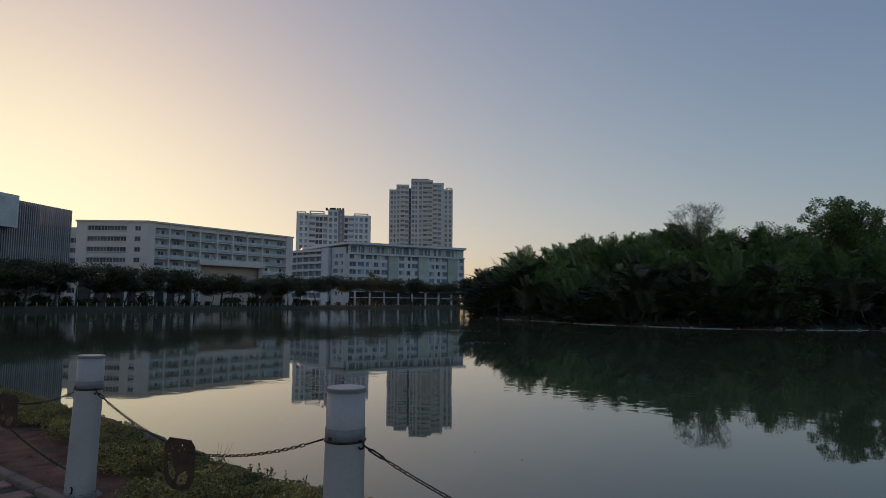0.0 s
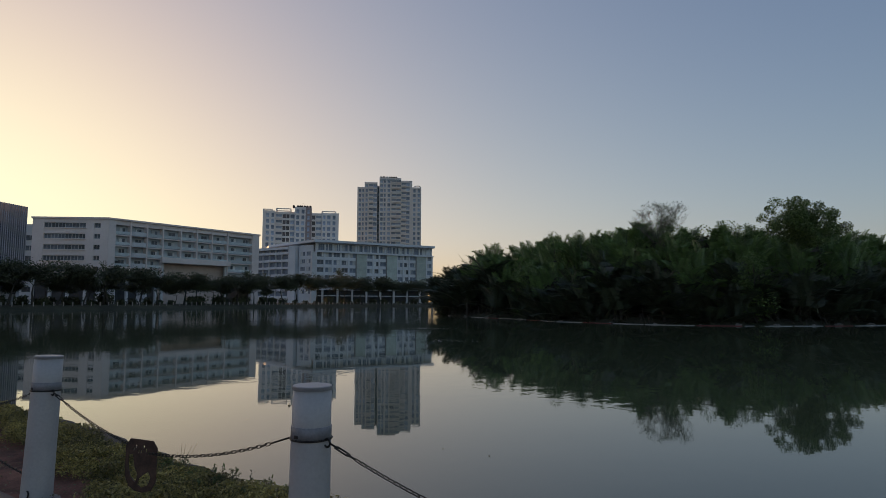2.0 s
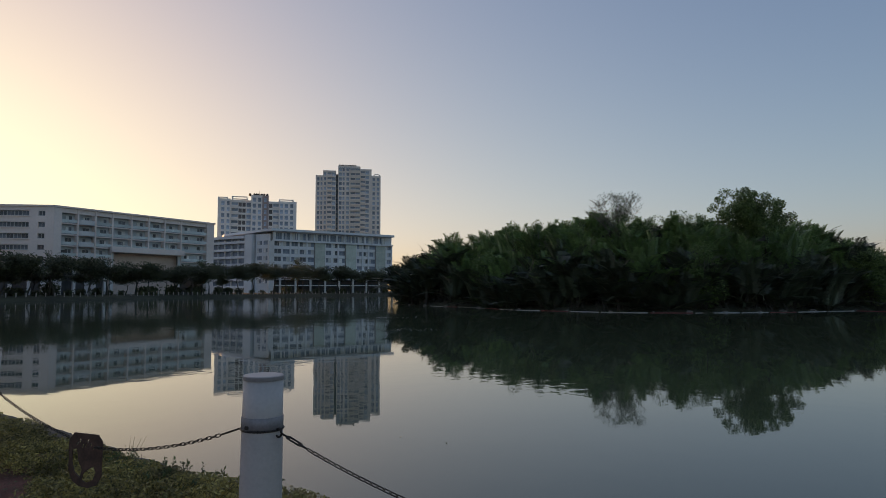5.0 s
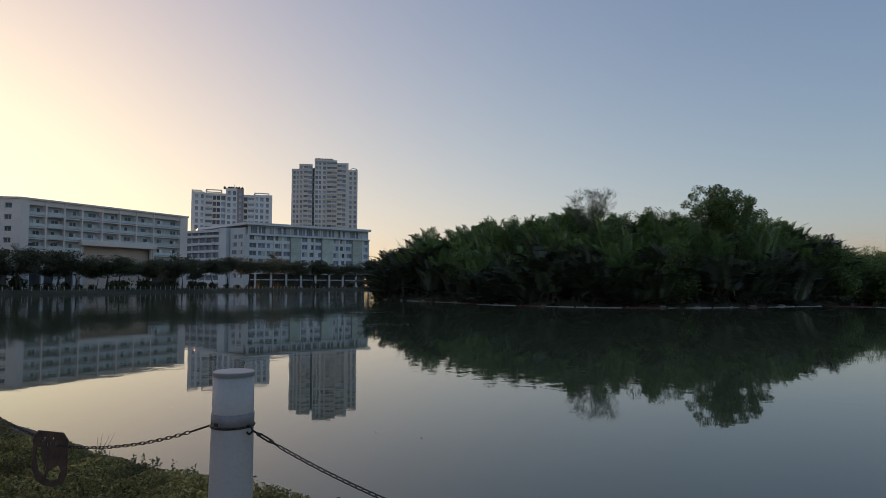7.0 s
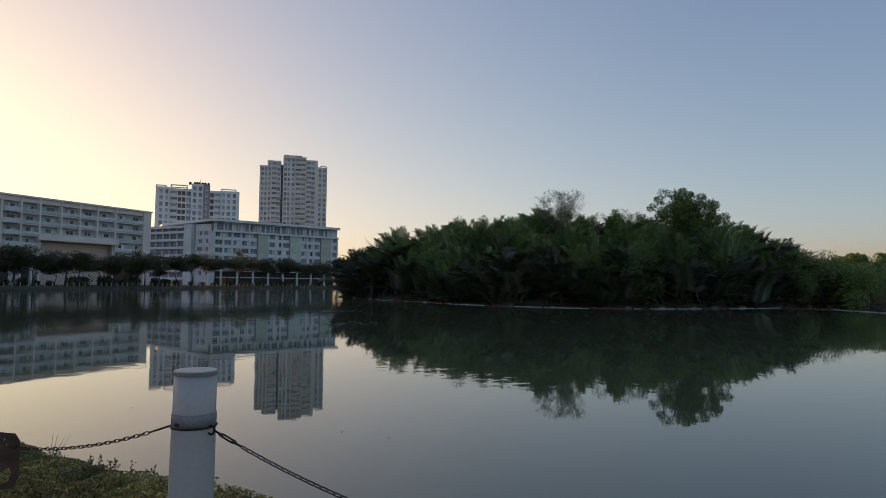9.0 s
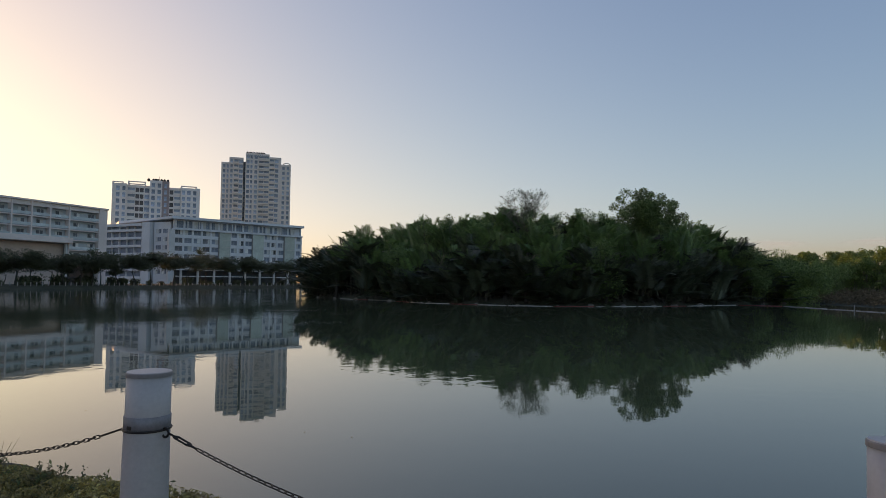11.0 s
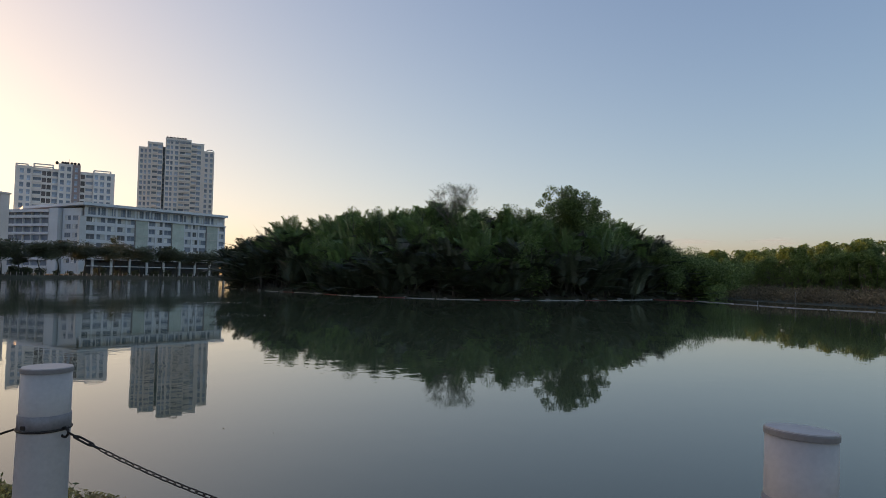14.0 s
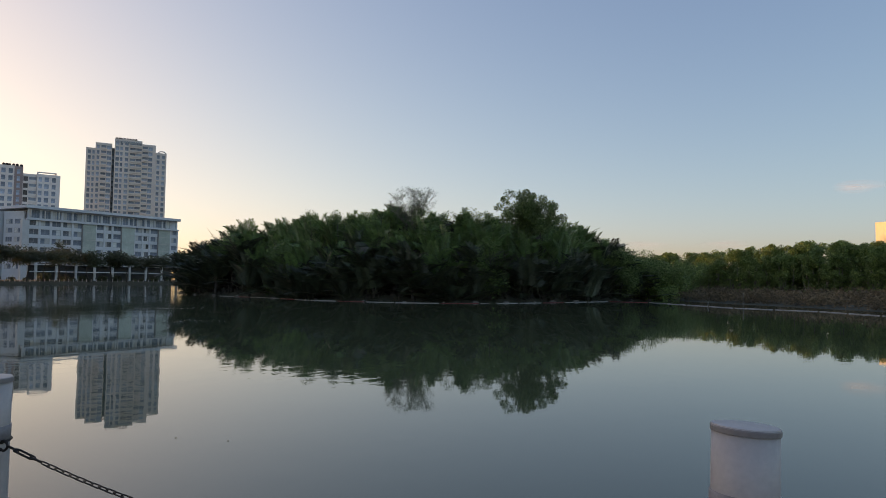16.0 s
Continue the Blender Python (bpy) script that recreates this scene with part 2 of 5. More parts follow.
def tube(bm, pts, radii, seg=6, closed=False):
    pts = [Vector(p) for p in pts]
    rings, n = [], len(pts)
    for i, p in enumerate(pts):
        a, b = (pts[i - 1], pts[(i + 1) % n]) if closed else (pts[max(i - 1, 0)], pts[min(i + 1, n - 1)])
        d = (b - a).normalized()
        u = d.orthogonal() if abs(d.z) > 0.95 else d.cross(Vector((0, 0, 1)))
        u.normalize()
        v = d.cross(u)
        r = radii[i] if isinstance(radii, (list, tuple)) else radii
        rings.append([bm.verts.new(p + r * (math.cos(2 * math.pi * k / seg) * u + math.sin(2 * math.pi * k / seg) * v)) for k in range(seg)])
    for i in range(n if closed else n - 1):
        a, b = rings[i], rings[(i + 1) % n]
        for k in range(seg):
            j = (k + 1) % seg
            bm.faces.new((a[k], a[j], b[j], b[k])).smooth = True
    if not closed:
        bm.faces.new(rings[0][::-1]), bm.faces.new(rings[-1])


def raw_mesh(name, V, F, mat):
    me = bpy.data.meshes.new(name)
    me.from_pydata([tuple(v) for v in V], [], [tuple(f) for f in F])
    me.materials.append(mat)
    return me


def leaf_arrays(C, size, g, up=0.3, ratio=0.5, fold=0.0):
    """Kite-shaped leaves at the points C, turned at random and mostly facing up."""
    n = len(C)
    nor = g.normal(size=(n, 3)) + np.array([0, 0, up * 3])
    nor /= np.linalg.norm(nor, axis=1)[:, None]
    d = np.cross(nor, g.normal(size=(n, 3)))
    d /= np.linalg.norm(d, axis=1)[:, None] + 1e-9
    w = np.cross(nor, d)
    s = (np.asarray(size) * g.uniform(0.6, 1.4, n))[:, None]
    V = np.stack([C - d * s * 0.5, C + w * s * ratio * 0.5 + nor * s * fold, C + d * s * 0.5, C - w * s * ratio * 0.5 + nor * s * fold], 1).reshape(-1, 3)
    i = np.arange(n)[:, None] * 4
    return V, (np.concatenate([i + np.array([[0, 1, 2]]), i + np.array([[0, 2, 3]])]) if fold else i + np.array([[0, 1, 2, 3]]))


def sn(s, n):
    """Along the near bank (s) and out towards the lake (n)."""
    return (0.8 * s + 0.6 * n, -0.6 * s + 0.8 * n)


def polar(a, D):
    return (D * math.sin(radians(a)), D * math.cos(radians(a)))


BANK_A = [-180, -60, -40, -35.8, -30, -25, -19.85, -12, -4.9, 2, 12, 25, 36, 40, 43, 45, 50, 56, 60, 70, 90, 180]
BANK_D = [110, 118, 128, 134, 142, 150, 163, 195, 230, 250, 250, 200, 130, 108, 86, 77, 68, 61, 57, 50, 45, 45]


def bank(a):
    return float(np.interp(a, BANK_A, BANK_D))


ISLE = [(2.5, 96), (4.5, 84), (7.5, 77), (12.5, 66.5), (18, 57), (23, 52), (28, 51), (33, 50.5), (37.7, 52.2), (47.2, 55), (53, 56.5), (64, 65), (68, 80), (58, 98), (40, 106), (20, 106), (8, 102)]


def isle_depth(X, Y):
    """How far inside the island's shore (negative outside)."""
    d = np.full(X.shape, 1e9)
    inside = np.zeros(X.shape, bool)
    for (x0, y0), (x1, y1) in zip(ISLE, ISLE[1:] + ISLE[:1]):
        dx, dy = x1 - x0, y1 - y0
        t = np.clip(((X - x0) * dx + (Y - y0) * dy) / (dx * dx + dy * dy), 0, 1)
        d = np.minimum(d, np.hypot(X - x0 - t * dx, Y - y0 - t * dy))
        inside ^= ((y0 > Y) != (y1 > Y)) & (X < dx * (Y - y0) / (dy + 1e-12) + x0)
    return np.where(inside, d, -d)


def bank_edge(s):
    """How far out the near bank reaches before it drops to the water."""
    return np.interp(s, [-40, -7.4, -5.7, -4.8, -3.1, 30], [3.2, 3.2, 3.04, 2.94, 2.88, 2.86])


def land(X, Y):
    a, D = np.degrees(np.arctan2(X, Y)), np.hypot(X, Y)
    out = D - np.interp(a, BANK_A, BANK_D)
    mud = np.clip((a - 39) / 4, 0, 1)
    shore = np.clip(out * ((1 - mud) * 0.35 + mud * 0.022), -1.5, 1.0)
    n = 0.6 * X + 0.8 * Y
    near = np.clip(0.52 - np.maximum(n - bank_edge(0.8 * X - 0.6 * Y), 0) * 4.0, -1.5, 0.52)
    isle = np.clip(isle_depth(X, Y) * 0.3, -1.5, 0.9)
    return np.maximum(np.maximum(shore, near), isle)


# ---- ground, water, paving ----
def build_ground():
    az = np.radians(np.arange(0, 360, 1.25))
    rad = np.concatenate([[0.0], np.geomspace(0.6, 3500, 230)])
    R, T = np.meshgrid(rad, az, indexing="ij")
    X, Y = R * np.sin(T), R * np.cos(T)
    Z = land(X, Y)
    nr, na = R.shape
    V = np.stack([X, Y, Z], 2).reshape(-1, 3)
    i, j = np.meshgrid(np.arange(nr - 1), np.arange(na), indexing="ij")
    k = (j + 1) % na
    F = np.stack([i * na + j, i * na + k, (i + 1) * na + k, (i + 1) * na + j], 2).reshape(-1, 4)[na:]
    c = np.stack([np.zeros(na, int), na + (np.arange(na) + 1) % na, na + np.arange(na)], 1)
    me = raw_mesh("ground", V, F.tolist() + c.tolist(), EARTH)
    for p in me.polygons:
        p.use_smooth = True
    me.flip_normals()
    tagged(new("ground", me), "brown earth of the lake banks and island", "ground", kind="structure")
    bm = bmesh.new()
    vs = [bm.verts.new((3400 * math.sin(2 * math.pi * k / 64), 3400 * math.cos(2 * math.pi * k / 64), 0)) for k in range(64)]
    bm.faces.new(vs[::-1])
    tagged(new("water", mesh_of("water", bm, WATER)), "calm dark green lake mirroring the sky", "water", kind="structure")


build_ground()
SN = pose(0, 0, 0, 0, 0, math.degrees(math.atan2(-0.6, 0.8)))  # local x runs along the bank, y towards the lake


def slab(name, s0, s1, n0, n1, z0, z1, mat, label, category):
    bm = bmesh.new()
    box(bm, s0, s1, n0, n1, z0, z1)
    ob = tagged(new(name, mesh_of(name, bm, mat)), label, category, kind="structure")
    ob.matrix_basis = SN.copy()
    return ob


pavement = slab("pavement", -60, 60, -12, 1.78, 0.40, 0.598, JOINT, "red brick lakeside pavement with dark joints", "pavement")


# ---- near bank: soil strip, kerb, stone lip ----
def build_soil():
    ss, ns = np.arange(-40, 30, 0.12), np.concatenate([np.arange(1.84, 3.3, 0.07), [3.3, 3.4, 3.5]])
    S, Nn = np.meshgrid(ss, ns, indexing="ij")
    Z = np.zeros_like(S)
    for idx in np.ndindex(S.shape):
        Z[idx] = 0.035 * noise.noise((S[idx] * 2, Nn[idx] * 2, 0)) + 0.012 * noise.noise((S[idx] * 9, Nn[idx] * 9, 3))
    Z += 0.60 - np.clip(Nn - bank_edge(S), 0, 1) * 3.0
    X, Y = 0.8 * S + 0.6 * Nn, -0.6 * S + 0.8 * Nn
    V = np.stack([X, Y, Z], 2).reshape(-1, 3)
    a, b = S.shape
    i, j = np.meshgrid(np.arange(a - 1), np.arange(b - 1), indexing="ij")
    F = np.stack([i * b + j, (i + 1) * b + j, (i + 1) * b + j + 1, i * b + j + 1], 2).reshape(-1, 4)
    me = raw_mesh("soil_strip", V, F, SOIL)
    for p in me.polygons:
        p.use_smooth = True
    tagged(new("soil_strip", me), "bare brown soil verge beside the kerb", "soil", kind="structure")


build_soil()


def piece_mesh(name, w, d, h, mat, bevel):
    bm = bmesh.new()
    box(bm, -w / 2, w / 2, -d / 2, d / 2, 0, h, bevel)
    return mesh_of(name, bm, mat)


# ---- posts, chains, plates ----
POSTS = [(-7.254, 2.02), (-4.688, 1.978), (-2.084, 1.995), (0.495, 1.897)]
POST_TOP, POST_R, GROUND = 1.565, 0.0885, 0.60


ALONG = Vector((0.8, -0.6, 0))


def post_at(i):
    return Vector((*sn(*POSTS[i]), GROUND))


LEAN = [Matrix(), Vector((0, 0, 1)).rotation_difference(Vector((0.026, 0.015, 1))).to_matrix().to_4x4(), Vector((0, 0, 1)).rotation_difference(Vector((0.008, 0, 1))).to_matrix().to_4x4(), Matrix.Translation((0, 0, -0.016)) @ Vector((0, 0, 1)).rotation_difference(Vector((0.067, 0.027, 1))).to_matrix().to_4x4()]


def build_posts():
    base = empty("bollard", pose(0, 0, 0), "white painted round bollard with grey strap, chained to the next", "bollard", "bollards along the lakeside")
    h, r = POST_TOP - GROUND, POST_R
    bm = bmesh.new()
    lathe(bm, [(r * 1.11, -0.06), (r * 1.10, 0.0), (r * 1.06, 0.25), (r * 1.01, h - 0.24), (r * 0.99, h - 0.17), (r * 0.985, h - 0.017)])
    part("shaft", bm, PAINT, base)
    bm = bmesh.new()
    lathe(bm, [(r * 0.985, h - 0.017), (r * 1.02, h - 0.016), (r * 1.02, h - 0.003), (r * 1.0, h), (r * 0.6, h + 0.001)], 40, False)
    cap = part("cap", bm, CAP, base, "grey-brown cap rim")
    bm = bmesh.new()
    lathe(bm, [(r * 0.985, h), (r * 0.975, h + 0.003), (r * 0.6, h + 0.0035)], 40, False)
    part("cap_plate", bm, PAINT, cap, "pale painted cap plate")
    bm = bmesh.new()
    lathe(bm, [(r * 0.99, h - 0.228), (r * 1.03, h - 0.226), (r * 1.03, h - 0.177), (r * 0.99, h - 0.175)])
    part("strap", bm, STRAP, base, "grey metal strap")
    bm = bmesh.new()
    tube(bm, [(r * 1.045 * math.cos(t), r * 1.045 * math.sin(t), h - 0.231) for t in np.linspace(0, 2 * math.pi, 28, endpoint=False)], 0.005, 5, True)
    part("wire", bm, IRON, base, "dark iron wire below the strap")
    for sx in (-1, 1):
        bm = bmesh.new()
        tube(bm, [(sx * (r + 0.012 + 0.018 * math.cos(t)), 0, h - 0.242 + 0.018 * math.sin(t)) for t in np.linspace(0, 2 * math.pi, 12, endpoint=False)], 0.005, 5, True)
        part("eye", bm, IRON, base, "iron chain eye")
    bm = bmesh.new()
    box(bm, -0.012, 0.012, -r * 1.06, -r * 0.98, h - 0.224, h - 0.208, 0.003)
    part("bolt", bm, IRON, base)
    bm = bmesh.new()
    tube(bm, [(r * 0.55 + 0.016 * math.cos(t), -r * 0.9, 0.06 + 0.022 * math.sin(t)) for t in np.linspace(0, 2 * math.pi, 12, endpoint=False)], 0.006, 5, True)
    part("foot_eye", bm, IRON, base, "iron eye near the foot")
    for i in range(4):
        m = Matrix.Translation(post_at(i)) @ LEAN[i] @ SN
        if i == 0:
            base.matrix_basis = m
        else:
            copy_thing(base, m)
    bm = bmesh.new()
    lathe(bm, [(0.150, -0.08), (0.145, -0.005), (0.125, 0.008), (0.09, 0.012)], 14)
    me = mesh_of("footing", bm, CONCRETE)
    for i in range(4):
        ob = tagged(new("footing", me), "rough grey concrete footing round a bollard", "footing", "bollard footings")
        ob.matrix_basis = Matrix.Translation(post_at(i) + Vector((0, 0, 0.0))) @ SN @ pose(0, 0, 0, 0, 0, 4 * i)


build_posts()


def link_mesh():
    bm = bmesh.new()
    a, b = 0.0125, 0.0072
    pts = [(a * (1 if math.cos(t) > 0 else -1) * (1 if abs(math.cos(t)) > 0.01 else 0) + b * math.cos(t), b * math.sin(t), 0) for t in np.linspace(0.26, 2 * math.pi + 0.26, 12, endpoint=False)]
    tube(bm, pts, 0.0025, 5, True)
    return mesh_of("link", bm, IRON)


LINK = link_mesh()


def build_chain(p, q, sag, turn_start=False, turn_end=False):
    """Links from p to q along a hanging curve; a turnbuckle at the ends that have one."""
    p, q = Vector(p), Vector(q)
    top = empty("chain", Matrix.Translation(p), "dark iron link chain hung beside the bollards", "chain", "chains along the lakeside")
    def at(u):
        return p.lerp(q, u) + Vector((0, 0, -4 * sag * u * (1 - u)))
    length = (q - p).length
    n = max(2, round(length / 0.032))
    skip0, skip1 = (5 if turn_start else 0), (5 if turn_end else 0)
    for k in range(n):
        a, b = at(k / n), at((k + 1) / n)
        if k < skip0 or k >= n - skip1:
            continue
        d = (b - a).normalized()
        m = Matrix.Translation((a + b) / 2 - p) @ d.to_track_quat("X", "Z").to_matrix().to_4x4() @ pose(0, 0, 0, 90 * (k % 2) + 20)
        hung("link", LINK, top, m)
    for on, u0, u1 in ((turn_start, 0.0, skip0 / n), (turn_end, 1 - skip1 / n, 1.0)):
        if not on:
            continue
        a, b = at(u0) - p, at(u1) - p
        d = (b - a).normalized()
        bm = bmesh.new()
        side = d.cross(Vector((0, 0, 1))).normalized() * 0.010
        tube(bm, [a + d * 0.03, a + d * 0.045 + side, b - d * 0.045 + side, b - d * 0.03], 0.004, 5)
        tube(bm, [a + d * 0.03, a + d * 0.045 - side, b - d * 0.045 - side, b - d * 0.03], 0.004, 5)
        tube(bm, [a, a + d * 0.055], 0.0045, 5)
        tube(bm, [b - d * 0.055, b], 0.0045, 5)
        part("turnbuckle", bm, IRON, top, "iron turnbuckle")


def build_plate(i):
    """A rusty cut-out plate hung midway between two bollards."""
    mid = (post_at(i) + post_at(i + 1)) / 2 + ALONG * (-0.22, -0.05, 0.0)[i]
    cu = bpy.data.curves.new("plate", "CURVE")
    cu.dimensions, cu.fill_mode, cu.extrude = "2D", "BOTH", 0.004
    def ring(pts):
        sp = cu.splines.new("POLY")
        sp.points.add(len(pts) - 1)
        for pt, (x, y) in zip(sp.points, pts):
            pt.co = (x, y, 0, 1)
        sp.use_cyclic_u = True
    w, h = 0.098, 0.15
    ring([(-w * 0.72, h), (w * 0.72, h * 0.97), (w, h * 0.72), (w * 0.98, -h * 0.55), (w * 0.7, -h * 0.9), (w * 0.2, -h), (-w * 0.3, -h * 0.97), (-w * 0.75, -h * 0.8), (-w, -h * 0.4), (-w, h * 0.7)])
    # ring-shaped slots round an inner shield
    ring([(-w * 0.80, h * 0.38), (-w * 0.52, h * 0.42), (-w * 0.40, -h * 0.05), (-w * 0.18, -h * 0.34), (-w * 0.30, -h * 0.66), (-w * 0.66, -h * 0.44), (-w * 0.82, -h * 0.05)])
    ring([(w * 0.02, -h * 0.40), (w * 0.50, -h * 0.20), (w * 0.66, -h * 0.40), (w * 0.50, -h * 0.70), (w * 0.05, -h * 0.84), (-w * 0.20, -h * 0.72), (-w * 0.10, -h * 0.50)])
    for k in range(7):
        x, y = (-0.5 + k * 0.16) * w, h * (0.60 + 0.12 * math.sin(k * 1.9))
        ring([(x - 0.005, y - 0.011), (x + 0.004, y - 0.009), (x + 0.006, y + 0.010), (x - 0.003, y + 0.008)])
    tmp = new("plate", cu)
    me = bpy.data.meshes.new_from_object(tmp)
    bpy.data.objects.remove(tmp)
    me.materials.clear()
    me.materials.append(RUST)
    ob = tagged(new("rusty_plate", me), "rust brown cut-out metal plate hung on the chains", "plate", "plates between the bollards")
    c = Vector((mid.x, mid.y, 1.01))
    ob.matrix_basis = Matrix.Translation(c) @ SN @ pose(0, 0, 0, 0, 0, 28) @ pose(0, 0, 0, 90, 0, 0) @ pose(0, 0, 0, 4, -3, -6 + 3 * i)
    return ob, c


for i in range(3):
    plate, c = build_plate(i)
    hook = Vector((0, 0, 1.323))
    p0, p1 = [post_at(j) + (LEAN[j] @ Vector((0, 0, 1))) * 0.72 - Vector((0, 0, 0.72)) for j in (i, i + 1)]
    build_chain(Vector((p0.x, p0.y, 0)) + hook + ALONG * (POST_R + 0.03), c - ALONG * 0.085 + Vector((0, 0, 0.10)), 0.03, turn_start=True)
    build_chain(c + ALONG * 0.085 + Vector((0, 0, 0.08)), Vector((p1.x, p1.y, 0)) + hook - ALONG * (POST_R + 0.03), 0.045, turn_end=True)
    if i == 0:
        build_chain(c + ALONG * 0.06 - Vector((0, 0, 0.13)), p1 + Vector((0, 0, 0.12)) - ALONG * (POST_R + 0.005), 0.03)


# ---- buildings ----
def along(p, q):
    """A frame at p: x towards q, y away from the lake, z up."""
    return pose(p[0], p[1], 1.0, 0, 0, math.degrees(math.atan2(q[1] - p[1], q[0] - p[0])))


SHEETS = {}


def pane_mesh(w, h, mat):
    key = ("pane", round(w, 2), round(h, 2), mat.name)
    if key not in SHEETS:
        bm = bmesh.new()
        box(bm, -w / 2, w / 2, -0.02, 0.02, -h / 2, h / 2)
        SHEETS[key] = mesh_of("pane", bm, mat)
    return SHEETS[key]


def frame_mesh(w, h, bars):
    key = ("frame", round(w, 2), round(h, 2), bars)
    if key not in SHEETS:
        bm = bmesh.new()
        t = 0.09
        box(bm, -w / 2, w / 2, -0.06, 0.05, -h / 2, -h / 2 + t), box(bm, -w / 2, w / 2, -0.06, 0.05, h / 2 - t, h / 2)
        for k in range(bars + 2):
            x = -w / 2 + t / 2 + (w - t) * k / (bars + 1)
            box(bm, x - t / 2, x + t / 2, -0.055, 0.045, -h / 2 + t, h / 2 - t)
        SHEETS[key] = mesh_of("window", bm, FRAME)
    return SHEETS[key]


DRAWN = np.random.default_rng(41)


def window(parent, m, x, y, z, w, h, glass, bars=1, drape=False):
    """A framed window with its pane."""
    f = hung("window", frame_mesh(w, h, bars), parent, m @ pose(x, y, z))
    hung("pane", pane_mesh(w - 0.1, h - 0.1, glass), f)
    side = DRAWN.random()
    if drape and side < 0.75:
        cw = (w - 0.2) * (0.5 if side < 0.5 else 0.28)
        hung("curtain", pane_mesh(cw, h - 0.2, DRAPE), f, pose((w / 2 - cw / 2 - 0.1) * (1 if side < 0.25 or side > 0.62 else -1), -0.03, 0), "pale drawn curtain")


def grid_wall(bm, x0, x1, z0, z1, cols, rows, thick, y0=0.0, back=0.015):
    """A wall with openings where the columns and rows cross."""
    xs = [x0] + [v for c in cols for v in c] + [x1]
    for a, b in zip(xs[0::2], xs[1::2]):
        if b - a > 0.01:
            box(bm, a, b, y0, y0 + thick, z0, z1)
    zs = [z0] + [v for r in rows for v in r] + [z1]
    for a, b in cols:
        for c, d in zip(zs[0::2], zs[1::2]):
            if d - c > 0.01:
                box(bm, a, b, y0 + back, y0 + thick, c, d)


def slatted_building():
    # the end at p is unseen, lengthened to keep low sun off the island
    p, q = (-98.5, 66), (-87, 140)
    b = empty("office_building", along(p, q), "grey office block screened by tall vertical fins", "building")
    L = math.dist(p, q)
    bm = bmesh.new()
    box(bm, 0, L - 9, 0.8, 24, 3.5, 21.2), box(bm, L - 9, L, 0.8, 24, 3.5, 16.9)
    part("wall", bm, SHADEWALL, b, "dark recessed glass and render wall")
    bm = bmesh.new()
    box(bm, 0.3, L - 0.3, 1.6, 23, -1, 3.5)
    for k in range(7):
        x = 1 + k * (L - 2.6) / 6
        box(bm, x, x + 0.9, 0.3, 1.4, -1, 3.5)
    part("ground_storey", bm, WHITEWALL, b, "pale columns of the ground storey")
    for z in (4.4, 8.1, 16.95):
        bm = bmesh.new()
        box(bm, 0, L, 0.5, 0.8, z, z + 0.5)
        part("ledge", bm, CREAMWALL, b)
    bm = bmesh.new()
    box(bm, L - 16, L - 9.2, 0.74, 0.80, 17.6, 18.9)
    part("window", bm, FINMAT, b, "strip window behind the fins")
    bm = bmesh.new()
    box(bm, -0.11, 0.11, 0, 0.5, 3.4, 21.8)
    me = mesh_of("fin", bm, FINMAT)
    n = 134
    for k in range(n):
        hung("fin", me, b, pose(0.1 + k * (L - 0.2) / (n - 1), 0, 0))
    bm = bmesh.new()
    box(bm, L - 24.5, L - 17.2, -2.5, 0.0, 15.6, 22.2)
    part("bay", bm, BLUEWALL, b, "projecting pale grey box")
    bm = bmesh.new()
    box(bm, L - 24.2, L - 17.5, -2.53, -2.5, 16.1, 21.5)
    part("bay_window", bm, PARAPET, b, "pale blinds behind the box window")
    bm = bmesh.new()
    box(bm, L + 1.2, L + 9, 13, 24, -1, 17.5)
    part("annex", bm, WHITEWALL, b, "paler stair annex")
    for k in range(5):
        window(b, pose(0, 0, 0), L + 3.6, 12.97, 3.5 + 3.1 * k, 2.6, 1.5, GLASS, 2)


slatted_building()


